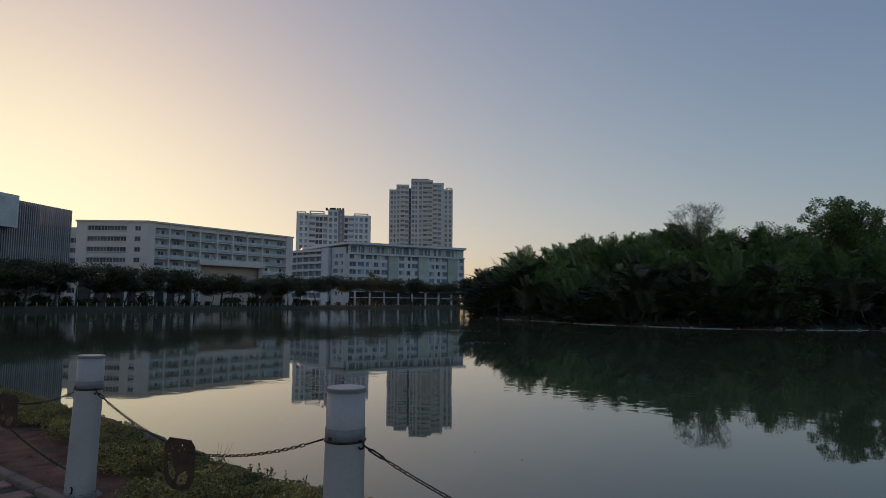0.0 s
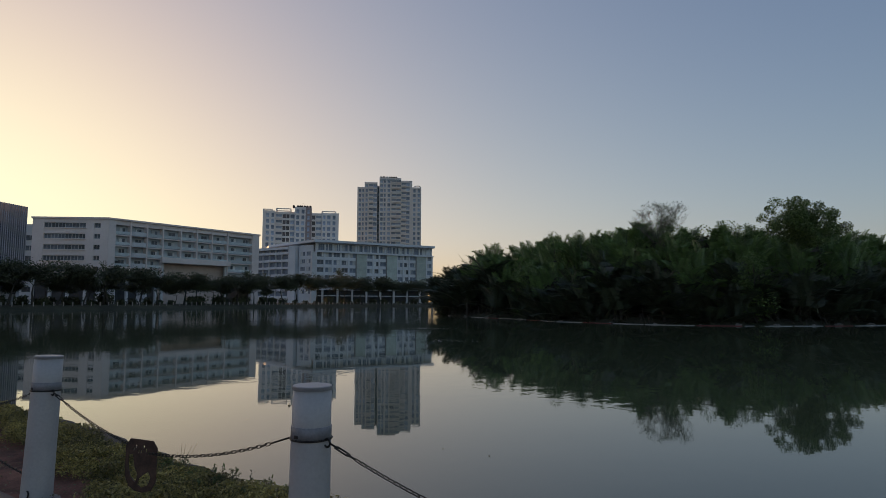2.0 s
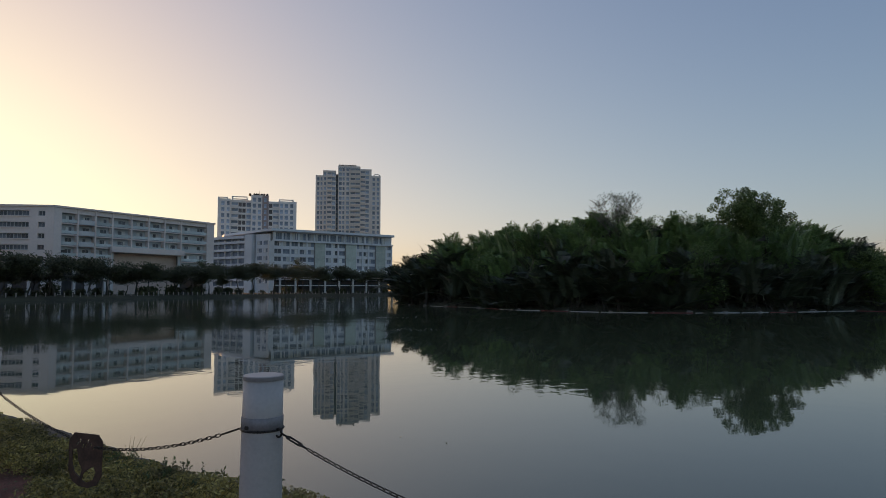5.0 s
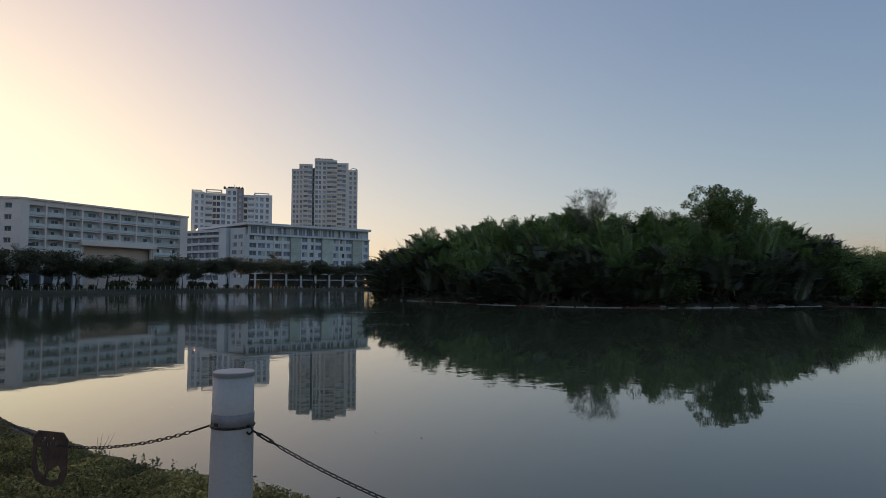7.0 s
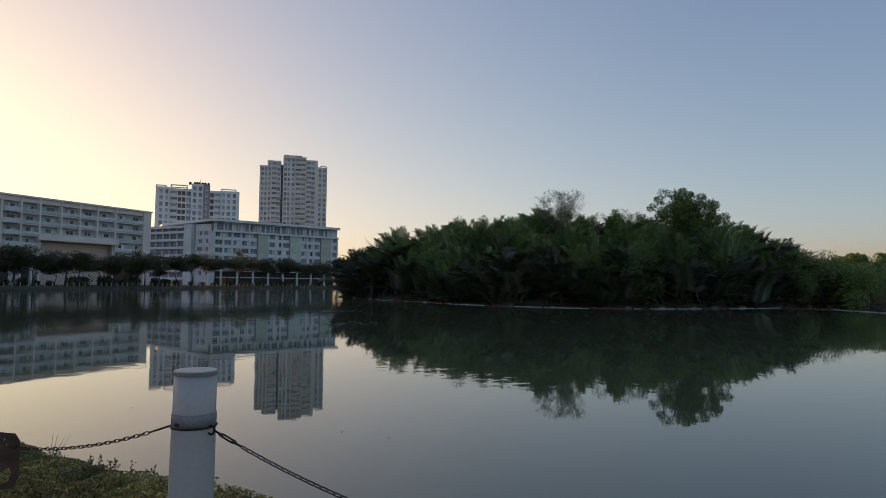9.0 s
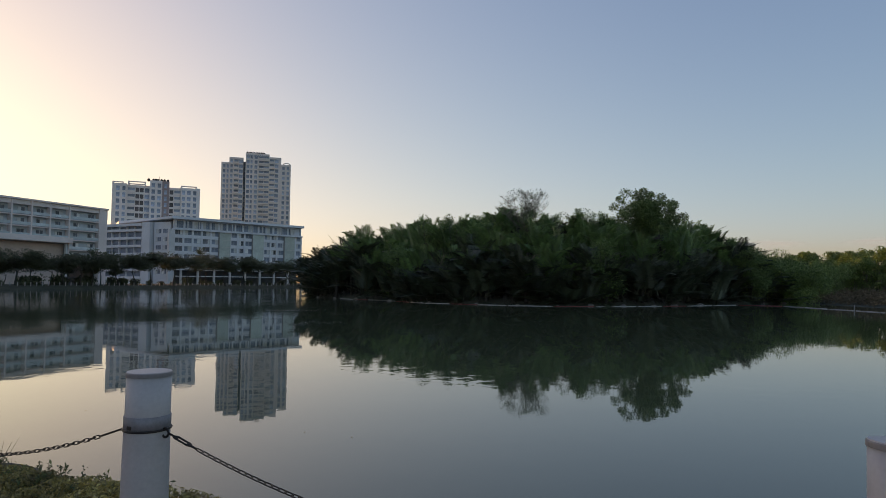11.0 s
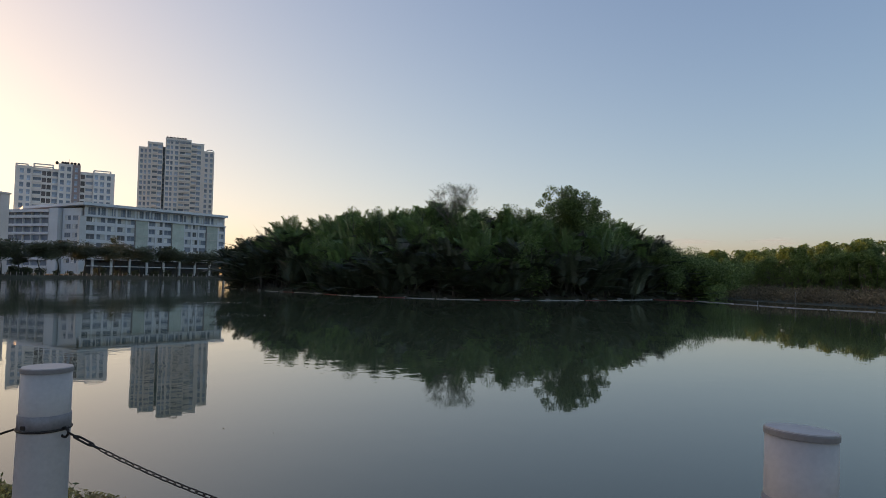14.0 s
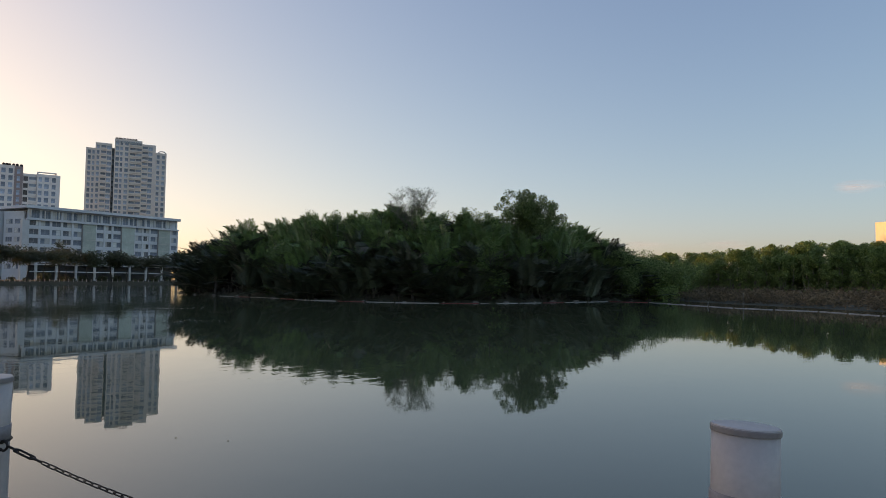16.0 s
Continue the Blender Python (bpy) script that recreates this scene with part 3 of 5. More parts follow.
def long_block():
    """The long six-storey block with a plain end wall and a balcony front."""
    a0, a1, a2 = (-112.5, 183.6), (-91, 184.5), (-58.3, 228.9)
    H = 25.0
    b = empty("long_block", along(a1, a2), "long cream six-storey block with recessed balconies", "building")
    inv = b.matrix_basis.inverted()
    L = math.dist(a1, a2)
    end = inv @ along(a0, a1)
    W = math.dist(a0, a1)
    # end wall
    cols, rows = [(3.2, 14.9), (17.3, 19.1)], [(9.46 + 3.23 * k, 10.91 + 3.23 * k) for k in range(5)]
    bm = bmesh.new()
    grid_wall(bm, 0, W - 0.02, 7.6, H, cols, rows, 0.6)
    part("end_wall", bm, CREAMWALL, b, "plain cream end wall", end)
    bm = bmesh.new()
    for lo, hi in rows:
        box(bm, 2.9, 15.2, -0.25, 0.0, lo - 0.25, lo - 0.05)
    part("sill", bm, CREAMWALL, b, "", end)
    for lo, hi in rows:
        for k in range(6):
            window(b, end, 3.2 + 11.7 * (k + 0.5) / 6, 0.42, (lo + hi) / 2, 1.9, hi - lo - 0.02, GLASS, 1)
        window(b, end, 18.2, 0.42, (lo + hi) / 2, 1.75, hi - lo - 0.02, GLASS, 1)
    # balcony front
    piers = [1.9, 6.8, 12.0, 17.3, 23.6, 29.5, 35.3, 41.6, 52.3]
    floors = [(20.75 - 3.23 * k, 23.65 - 3.23 * k) for k in range(5)]
    bays = [(p + 0.22, q - 0.22) for p, q in zip(piers, piers[1:])]
    def rows_of(k):
        return floors[:3] if 3 <= k <= 6 else floors
    bm = bmesh.new()
    for k, (x0, x1) in enumerate(bays):
        zz = sorted(rows_of(k))
        low = 12.9 if 3 <= k <= 6 else 7.4
        grid_wall(bm, x0 - 0.22, x1 + 0.22, low, H, [(x0, x1)], zz, 1.7, 0.0, 0.35)
    box(bm, 0, 1.9, 0, 1.7, 7.4, H), box(bm, 52.3, L, 0, 1.7, -1, H)
    box(bm, 16.6, 42.2, -1.1, -0.01, 13.0, 14.7)
    part("front_wall", bm, CREAMWALL, b, "cream frame of the balcony front")
    for k, (x0, x1) in enumerate(bays):
        low = 12.9 if 3 <= k <= 6 else 7.4
        bm = bmesh.new()
        box(bm, x0 - 0.22, x1 + 0.22, 1.71, 2.1, low, H - 0.6)
        part("inner_wall", bm, INNER, b, "grey wall at the back of the balconies")
    bm = bmesh.new()
    box(bm, 17.0, 41.8, 2.6, 3.1, -1, 12.9)
    part("porch_wall", bm, PORCHWALL, b, "back wall of the porch, its pink light put into the colour")
    for x in (17.3, 40.9):
        bm = bmesh.new()
        box(bm, x, x + 0.8, 0.4, 1.2, -1, 12.9)
        part("column", bm, WHITEWALL, b, "white porch column")
    for k, (x0, x1) in enumerate(bays):
        for lo, hi in rows_of(k):
            w = x1 - x0
            if k == 7:
                for f in (0.32, 0.82):
                    window(b, pose(0, 0, 0), x0 + w * f, 1.66, lo + 1.4, 2.2, 1.9, GLASS, 1, True)
            else:
                window(b, pose(0, 0, 0), x0 + w * 0.62, 1.66, lo + 1.25, w * 0.42, 2.1, GLASS, 1, True)
            bm = bmesh.new()
            if k == 1:
                arc = [(x0 + 0.1 + (x1 - x0 - 0.2) * i / 10, -0.02 - 1.0 * math.sin(math.pi * i / 10) ** 0.6) for i in range(11)]
                prism(bm, arc, lo - 0.2, lo + 1.15)
                part("balcony", bm, WHITEWALL, b, "white bow-fronted balcony")
            else:
                box(bm, x0, x1, 0.24, 0.32, lo + 0.18, lo + 1.0)
                part("balcony", bm, PARAPET, b, "thin pale balcony front")
    bm = bmesh.new()
    # raised, and its far stretch added behind the office block, to stop low sun
    box(bm, -20, -0.05, 5, 13, -1, 23.8)
    part("rear_wing", bm, WHITEWALL, b, "set-back rear wing", end)
    for k in range(6):
        window(b, end, -3.2, 4.97, 4.2 + 3.1 * k, 3.2, 1.6, GLASS, 1)
    # roof and back
    bm = bmesh.new()
    pts = [(-0.3, -0.3), (L + 0.3, -0.3), (L + 0.3, 18), (10, 18)] + [tuple((end @ Vector((0, 14, 0))).xy), tuple((end @ Vector((-0.3, -0.3, 0))).xy)]
    prism(bm, pts, H, H + 0.5)
    part("roof", bm, CREAMWALL, b, "flat roof with a plain parapet")
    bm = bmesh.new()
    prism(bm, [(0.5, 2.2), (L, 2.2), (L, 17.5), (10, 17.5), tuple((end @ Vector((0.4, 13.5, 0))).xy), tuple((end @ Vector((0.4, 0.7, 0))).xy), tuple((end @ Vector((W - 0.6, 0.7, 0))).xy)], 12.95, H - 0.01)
    part("core", bm, SHADEWALL, b)
    bm = bmesh.new()
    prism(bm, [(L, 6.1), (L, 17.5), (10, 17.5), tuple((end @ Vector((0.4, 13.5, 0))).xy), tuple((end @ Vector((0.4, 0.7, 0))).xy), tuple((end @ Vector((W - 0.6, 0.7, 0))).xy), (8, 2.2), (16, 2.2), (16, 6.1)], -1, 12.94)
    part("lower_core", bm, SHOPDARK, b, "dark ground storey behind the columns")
    for k in range(4):
        bm = bmesh.new()
        box(bm, 1.2 + k * 4.6, 1.9 + k * 4.6, -0.2, 0.5, -1, 7.4)
        part("column", bm, WHITEWALL, b, "white ground-storey column")
    for k in range(5):
        bm = bmesh.new()
        box(bm, 0.4 + k * 4.9, 1.2 + k * 4.9, -0.1, 0.5, -1, 7.6)
        part("column", bm, WHITEWALL, b, "white ground-storey column", end)
    # tall white pillars in front of the ground storey
    for x in (-13, -9.3, 5.5):
        bm = bmesh.new()
        m = inv @ Matrix.Translation((*polar(-26.6 + (x + 13) * 0.16, 196), 1.0))
        box(bm, -1.3, 1.3, -0.5, 0.5, -1, 9)
        part("pillar", bm, WHITEWALL, b, "tall white entrance pillar", m)


long_block()


def clinic():
    p0, p1 = (-47.6, 292.4), (8.4, 324.2)
    b = empty("clinic_building", along(p0, p1), "pale blue-white clinic with green glass panels and a wide cornice", "building")
    L, H = math.dist(p0, p1), 30.0
    o = -3.6
    bm = bmesh.new()
    # top storey, ledge and the rows of windows below
    clere = [(1.2 + k * 4.0, 4.4 + k * 4.0) for k in range(15)]
    grid_wall(bm, 0, L, 24.8, 28.9, [(x0, x1) for x0, x1 in clere if x1 < L - 0.6], [(25.2, 28.5)], 0.5, 0.8)
    groups = [(-1.0, 20.8, 5), (29.7 + o, 33.4 + o, 1), (33.4 + o, 36.8 + o, 1), (36.8 + o, 41.0 + o, 1), (50.5 + o - 3.8, 50.5 + o, 1), (50.5 + o, 53.9 + o, 1), (53.9 + o, 58.2 + o, 1), (64.2 + o, L - 0.4, 1)]
    cols = []
    for x0, x1, n in groups:
        w = (x1 - max(x0, 0)) / n
        cols += [(max(x0, 0) + w * k + 0.45, max(x0, 0) + w * (k + 1) - 0.35) for k in range(n)]
    rows = [(7.5 + 3.65 * k, 9.75 + 3.65 * k) for k in range(5)]
    grid_wall(bm, 0, L, 7.0, 24.2, cols, rows, 0.6)
    part("front_wall", bm, BLUEWALL, b, "pale blue-white front wall")
    for k, (x0, x1) in enumerate(cols):
        for lo, hi in rows:
            window(b, pose(0, 0, 0), (x0 + x1) / 2, 0.42, (lo + hi) / 2, x1 - x0 - 0.02, hi - lo - 0.02, SKYGLASS if k % 3 else GLASS, 1, True)
    for x0, x1 in clere:
        if x1 < L - 0.6:
            window(b, pose(0, 0, 0), (x0 + x1) / 2, 1.15, 26.85, x1 - x0 - 0.02, 3.28, SKYGLASS, 2, True)
    for x0, x1 in ((24.4 + o, 29.7 + o), (41.0 + o, 46.7 + o), (58.2 + o, 63.8 + o)):
        panel = hung("glass_panel", pane_mesh(x1 - x0, 16.6, GREENGLASS), b, pose((x0 + x1) / 2, -0.12, 15.7), "pale green glass panel")
        bm = bmesh.new()
        box(bm, x0 - 0.55, x0, -0.15, -0.01, 7.2, 24.1)
        part("panel_reveal", bm, SHADEWALL, panel, "strip coloured dark as the panel's shaded reveal", pose((x0 + x1) / 2, -0.12, 15.7).inverted())
        bm = bmesh.new()
        for k in range(1, 5):
            box(bm, x0, x1, -0.19, -0.145, 7.4 + 3.3 * k, 7.5 + 3.3 * k)
        part("glazing_bar", bm, FRAME, panel, "", pose((x0 + x1) / 2, -0.12, 15.7).inverted())
    for k in range(13):
        bm = bmesh.new()
        box(bm, 0.4 + k * 5.2, 0.8 + k * 5.2, -0.6, -0.2, 24.8, 28.9)
        part("post", bm, WHITEWALL, b, "slim white post below the cornice")
    bm = bmesh.new()
    box(bm, -0.6, L, -0.9, 0.75, 24.2, 24.8)
    part("ledge", bm, BLUEWALL, b)
    bm = bmesh.new()
    prism(bm, [(-1.6, -1.8), (L + 0.2, -1.8), (L + 0.2, 26), (-7, 60), (-10.5, 42)], 28.9, H)
    part("cornice", bm, BLUEWALL, b, "wide flat cornice slab")
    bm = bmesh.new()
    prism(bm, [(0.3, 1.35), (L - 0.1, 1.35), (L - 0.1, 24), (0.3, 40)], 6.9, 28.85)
    part("core", bm, SHADEWALL, b)
    bm = bmesh.new()
    box(bm, -2.4, 0.0, -0.9, 1.2, -1, 24.1)
    part("corner_column", bm, WHITEWALL, b, "tall white corner column")
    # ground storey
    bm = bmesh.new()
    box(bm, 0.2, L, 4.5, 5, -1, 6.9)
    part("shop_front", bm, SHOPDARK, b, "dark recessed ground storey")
    for z in (3.4, 6.3):
        bm = bmesh.new()
        box(bm, 0.5, L, -1.8, 1.5, z, z + 0.3)
        part("canopy", bm, BLUEWALL, b, "pale canopy ledge")
    for k in range(9):
        bm = bmesh.new()
        box(bm, 3 + k * 7.6, 3.8 + k * 7.6, -0.4, 0.4, -1, 6.9)
        part("column", bm, WHITEWALL, b, "white column")
    # side wing that runs back to the left
    inv = b.matrix_basis.inverted()
    q0 = (-79.5, 314.5)
    w = inv @ along(q0, (-49.4, 293.5))
    W = math.dist(q0, (-49.4, 293.5))
    bm = bmesh.new()
    box(bm, -16, 21, 0.6, 14, -1, 26.2)
    box(bm, 21, 25.5, -0.6, 14, -1, 27.9), box(bm, 26.3, W - 1, 1.2, 14, -1, 27.9)
    part("wing_wall", bm, BLUEWALL, b, "pale blue side wing", w)
    for k in range(7):
        bm = bmesh.new()
        box(bm, -16, 20.9, -0.7, 0.6, 2.2 + 3.6 * k, 3.3 + 3.6 * k)
        part("sunshade", bm, BLUEWALL, b, "horizontal sunshade", w)
        bm = bmesh.new()
        box(bm, -15.8, 20.7, 0.55, 0.64, 3.4 + 3.6 * k, 5.7 + 3.6 * k)
        part("window_strip", bm, SKYGLASS, b, "blue-grey strip window", w)
    for k in range(9):
        bm = bmesh.new()
        box(bm, -15.9 + 4.55 * k, -15.6 + 4.55 * k, -0.4, 0.54, 3.3, 26.2)
        part("mullion", bm, WHITEWALL, b, "thin white upright", w)
    for k in range(6):
        for x in (29.0, 33.0):
            window(b, w, x, 1.15, 5.5 + 3.65 * k, 3.0, 2.0, SKYGLASS, 2, True)
    bm = bmesh.new()
    box(bm, -16.3, 21, -1.2, 15, 26.2, 27.4)
    part("wing_roof", bm, BLUEWALL, b, "", w)


clinic()


def high_rise(name, p, q, segs, depth, label):
    """Segments: x0, x1, top, setback, kind of columns, wall material."""
    b = empty(name, along(p, q), label, "building")
    for x0, x1, top, back, cols, wall in segs:
        n = int((top - 3.6 - 12) / 3.3)
        rows = [(top - 3.6 - 3.3 * (n - k), top - 3.6 - 3.3 * (n - k) + 2.25) for k in range(n + 1)]
        bm = bmesh.new()
        grid_wall(bm, x0, x1, 8, top, [c[:2] for c in cols], rows, 0.7, back)
        part("wall", bm, wall, b)
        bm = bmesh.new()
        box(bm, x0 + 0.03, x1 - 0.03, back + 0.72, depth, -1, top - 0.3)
        part("core", bm, SHADEWALL, b)
        for c0, c1, *own in cols:
            wide = c1 - c0 > 2.6
            for lo, hi in rows:
                hung("window", pane_mesh(c1 - c0 - 0.03, hi - lo - 0.03, own[0] if own else SKYPANE), b, pose((c0 + c1) / 2, back + (0.62 if wide else 0.3), (lo + hi) / 2))
                if wide:
                    key = ("rail", round(c1 - c0, 2), wall.name)
                    if key not in SHEETS:
                        bm = bmesh.new()
                        box(bm, -(c1 - c0) / 2, (c1 - c0) / 2, -0.45, 0.0, -0.25, 0.75)
                        SHEETS[key] = mesh_of("balcony", bm, wall)
                    hung("balcony", SHEETS[key], b, pose((c0 + c1) / 2, back - 0.01, lo))
    return b


low = high_rise("apartment_block", polar(-14.05, 350), polar(-7.30, 350), [
    (0, 6.6, 51.0, 0.5, [(1.8, 3.4), (4.6, 6.0)], TOWERWALL),
    (6.6, 17.2, 50.6, 1.4, [(7.0, 10.3), (10.6, 12.3, BROWNGLASS), (12.6, 14.3, BROWNGLASS), (14.8, 17.0)], TOWERWALL),
    (17.2, 23.0, 53.4, 0, [(18.0, 19.6), (20.8, 22.4)], TOWERWALL),
    (23.0, 26.4, 53.4, 0.6, [(24.0, 25.3)], PINKWALL),
    (26.4, 32.0, 50.4, 1.4, [(26.6, 28.4, BROWNGLASS), (28.8, 31.8)], TOWERWALL),
    (32.0, 41.4, 50.6, 0.4, [(32.6, 34.0), (35.0, 36.8), (38.0, 39.6)], TOWERWALL)], 20, "pale apartment block with balconies and rooftop frames")
for x0, x1, z in ((0, 5, 51.9), (7, 15.2, 52.5), (32, 39.8, 51.7)):
    bm = bmesh.new()
    box(bm, x0, x1, 0.6, 1.2, z - 0.5, z), box(bm, x0, x1, 9.4, 10, z - 0.5, z)
    for x in (x0, x1 - 0.5):
        box(bm, x, x + 0.5, 1.21, 9.39, z - 0.5, z)
        for y in (0.6, 9.4):
            box(bm, x, x + 0.5, y, y + 0.6, z - 2.2, z - 0.501)
    part("roof_frame", bm, TOWERWALL, low, "open concrete roof frame")
bm = bmesh.new()
tube(bm, [(21.5, 5, 53.2), (21.5, 5, 56.6)], [0.12, 0.05], 5)
part("mast", bm, IRON, low, "thin roof mast")

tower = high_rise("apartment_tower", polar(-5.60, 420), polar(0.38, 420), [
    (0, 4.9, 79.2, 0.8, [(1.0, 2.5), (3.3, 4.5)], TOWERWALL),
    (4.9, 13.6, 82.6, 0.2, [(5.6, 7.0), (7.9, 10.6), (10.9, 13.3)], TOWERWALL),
    # set-back strip, its shade given by the dark wall colour
    (13.6, 15.0, 80.5, 3.0, [(13.8, 14.8)], SHADEWALL),
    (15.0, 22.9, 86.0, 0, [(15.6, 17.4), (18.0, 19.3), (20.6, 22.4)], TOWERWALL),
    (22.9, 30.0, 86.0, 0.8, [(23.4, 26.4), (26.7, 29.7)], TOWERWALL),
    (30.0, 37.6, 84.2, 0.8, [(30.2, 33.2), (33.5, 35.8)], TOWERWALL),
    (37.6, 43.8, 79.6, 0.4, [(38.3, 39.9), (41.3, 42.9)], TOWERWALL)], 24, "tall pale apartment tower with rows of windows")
bm = bmesh.new()
tube(bm, [(41.2 + 2.3 * math.cos(t), 0.9, 79.4 + 1.3 * math.sin(t)) for t in np.linspace(0, math.pi, 12)], 0.3, 4)
part("roof_arch", bm, TOWERWALL, tower, "small roof arch")
for k in range(10):
    bm = bmesh.new()
    box(bm, 16.2 + k * 1.25, 17.1 + k * 1.25, -0.12, -0.01, 83.6, 84.9)
    part("sign_bar", bm, FRAME, tower, "pale sign bar")
for parent, xs, z in ((tower, (16, 17.6, 18.4, 20.2, 22, 23.4, 25, 26.5), 85.7), (low, (16.5, 18.8, 20, 21, 22.6, 24, 25.6), 53.1)):
    for k, x in enumerate(xs):
        bm = bmesh.new()
        lathe(bm, [(0.62, 0), (0.66, 0.2), (0.66, 1.1 + 0.2 * (k % 3)), (0.3, 1.5 + 0.2 * (k % 3))], 10)
        part("water_tank", bm, IRON, parent, "dark rooftop water tank", pose(x, 2 + k % 3, z))


def sunlit_building():
    p, q = polar(60.1, 215), polar(70, 190)
    b = empty("sunlit_building", along(p, q), "cream building behind the woods, lit by the low sun", "building")
    L = math.dist(p, q)
    bm = bmesh.new()
    grid_wall(bm, 0, L, -1, 18.8, [(8 + 5 * k, 10.6 + 5 * k) for k in range(4)], [(3 + 3.6 * k, 4.9 + 3.6 * k) for k in range(3)], 0.5)
    box(bm, 0, L, 0.52, 18, -1, 18.7)
    part("wall", bm, SUNWALL, b)
    for k in range(4):
        for j in range(3):
            window(b, pose(0, 0, 0), 9.3 + 5 * k, 0.4, 3.95 + 3.6 * j, 2.55, 1.88, GLASS, 1)
    bm = bmesh.new()
    box(bm, -0.06, L + 0.06, -0.06, 18.1, 18.8, 19.1)
    part("roof", bm, SUNWALL, b)


sunlit_building()


# ---- plants ----
def limbs(bm, g, base, height, spread, levels, r0, twigs=None):
    """A forked trunk; gathers the ends of its twigs."""
    ends = []
    def grow(p, d, length, r, level):
        pts, rad, q, dd = [p], [r], p, d
        for k in range(3):
            dd = (dd + Vector(g.normal(0, 0.13, 3))).normalized()
            q = q + dd * length / 3
            pts.append(q), rad.append(r * (1 - 0.22 * (k + 1)))
        tube(bm, pts, rad, 6 if level < 2 else 4)
        if level == levels:
            ends.append(q)
            return
        for k in range(int(g.integers(2, 4)) if level else 4):
            t = Vector((*g.normal(0, spread, 2), g.uniform(0.15, 0.6)))
            grow(q, (dd * 0.55 + t).normalized(), length * g.uniform(0.55, 0.8), rad[-1] * 0.75, level + 1)
            if level >= levels - 1:
                ends.append(pts[2])
    grow(Vector(base), Vector((0, 0, 1)), height, r0, 0)
    return np.array([tuple(e) for e in ends])


def crown_points(g, ends, n, blob, flat=0.7):
    k = g.integers(0, len(ends), n)
    d = g.normal(size=(n, 3))
    d *= (g.uniform(0.25, 1, n) ** 0.5 / np.linalg.norm(d, axis=1))[:, None]
    d[:, 2] *= flat
    return ends[k] + d * (blob * g.uniform(0.6, 1.3, len(ends))[k])[:, None]


def make_tree(name, seed, label, category, group, trunk_h, spread, levels, r0, n, blob, leaf, mat, bark, flat=0.7, up=0.3):
    g = np.random.default_rng(seed)
    t = empty(name, pose(0, 0, 0), label, category, group)
    bm = bmesh.new()
    ends = limbs(bm, g, (0, 0, -0.3), trunk_h, spread, levels, r0)
    part("trunk", bm, bark, t)
    V, F = leaf_arrays(crown_points(g, ends, n, blob, flat), leaf, g, up)
    hung("crown", raw_mesh("crown", V, F, mat), t)
    return t, float(V[:, 2].max())


def plant_out(protos, spots):
    """Put copies of the trees (each with its own height) at x, y, z, height, turn."""
    for i, (x, y, z, h, turn) in enumerate(spots):
        t, top = protos[i % len(protos)]
        s = h / top
        copy_thing(t, pose(x, y, z, 0, 0, turn) @ Matrix.Scale(s, 4))
    for t, _ in protos:
        for o in (*t.children_recursive, t):
            bpy.data.objects.remove(o)


def street_trees():
    g = np.random.default_rng(11)
    protos = [make_tree("street_tree", 20 + k, "dark spreading street tree on the far bank", "tree", "street trees on the far bank", 3.0, 1.0, 3, 0.2, 5600, 1.6, 0.30, STREETLEAF, BARK, 0.5, 0.5) for k in range(5)]
    spots = []
    for a in (-41, -38.3, -36.4, -34.6, -32.8, -31.2, -29.6, -27.9, -26.1, -23.8, -22.4, -20.3, -19.2, -17.2, -16.1, -14.6, -13.3, -12.0, -10.9, -9.2, -8.1, -6.5, -5.0, -3.4, -2.3, -0.8, 0.6, 2.0, 3.4, 5):
        D = bank(a) + g.uniform(5, 9)
        x, y = polar(a, D)
        spots.append((x, y, 1.0, g.uniform(9.4, 11.2) if a > -13 else g.uniform(8.0, 9.6) if a > -30 else g.uniform(8.8, 10.6), g.uniform(0, 360)))
    # a looser second row behind
    for a in np.arange(-40, -13, 1.55):
        x, y = polar(a + g.uniform(-0.5, 0.5), bank(a) + g.uniform(13, 18))
        spots.append((x, y, 1.0, g.uniform(5.5, 7.6), g.uniform(0, 360)))
    plant_out(protos, spots)
    # low round shrubs between the trunks
    protos = [make_tree("shrub", 40 + k, "dark clipped shrub below the street trees", "shrub", "shrubs on the far bank", 0.5, 0.8, 2, 0.06, 500, 0.8, 0.35, STREETLEAF, BARK, 0.8) for k in range(3)]
    spots = []
    for a in np.arange(-40, 3, 1.0):
        D = bank(a) + g.uniform(9, 14)
        x, y = polar(a + g.uniform(-0.4, 0.4), D)
        spots.append((x, y, 1.0, g.uniform(1.2, 3.2), g.uniform(0, 360)))
    plant_out(protos, spots)


street_trees()


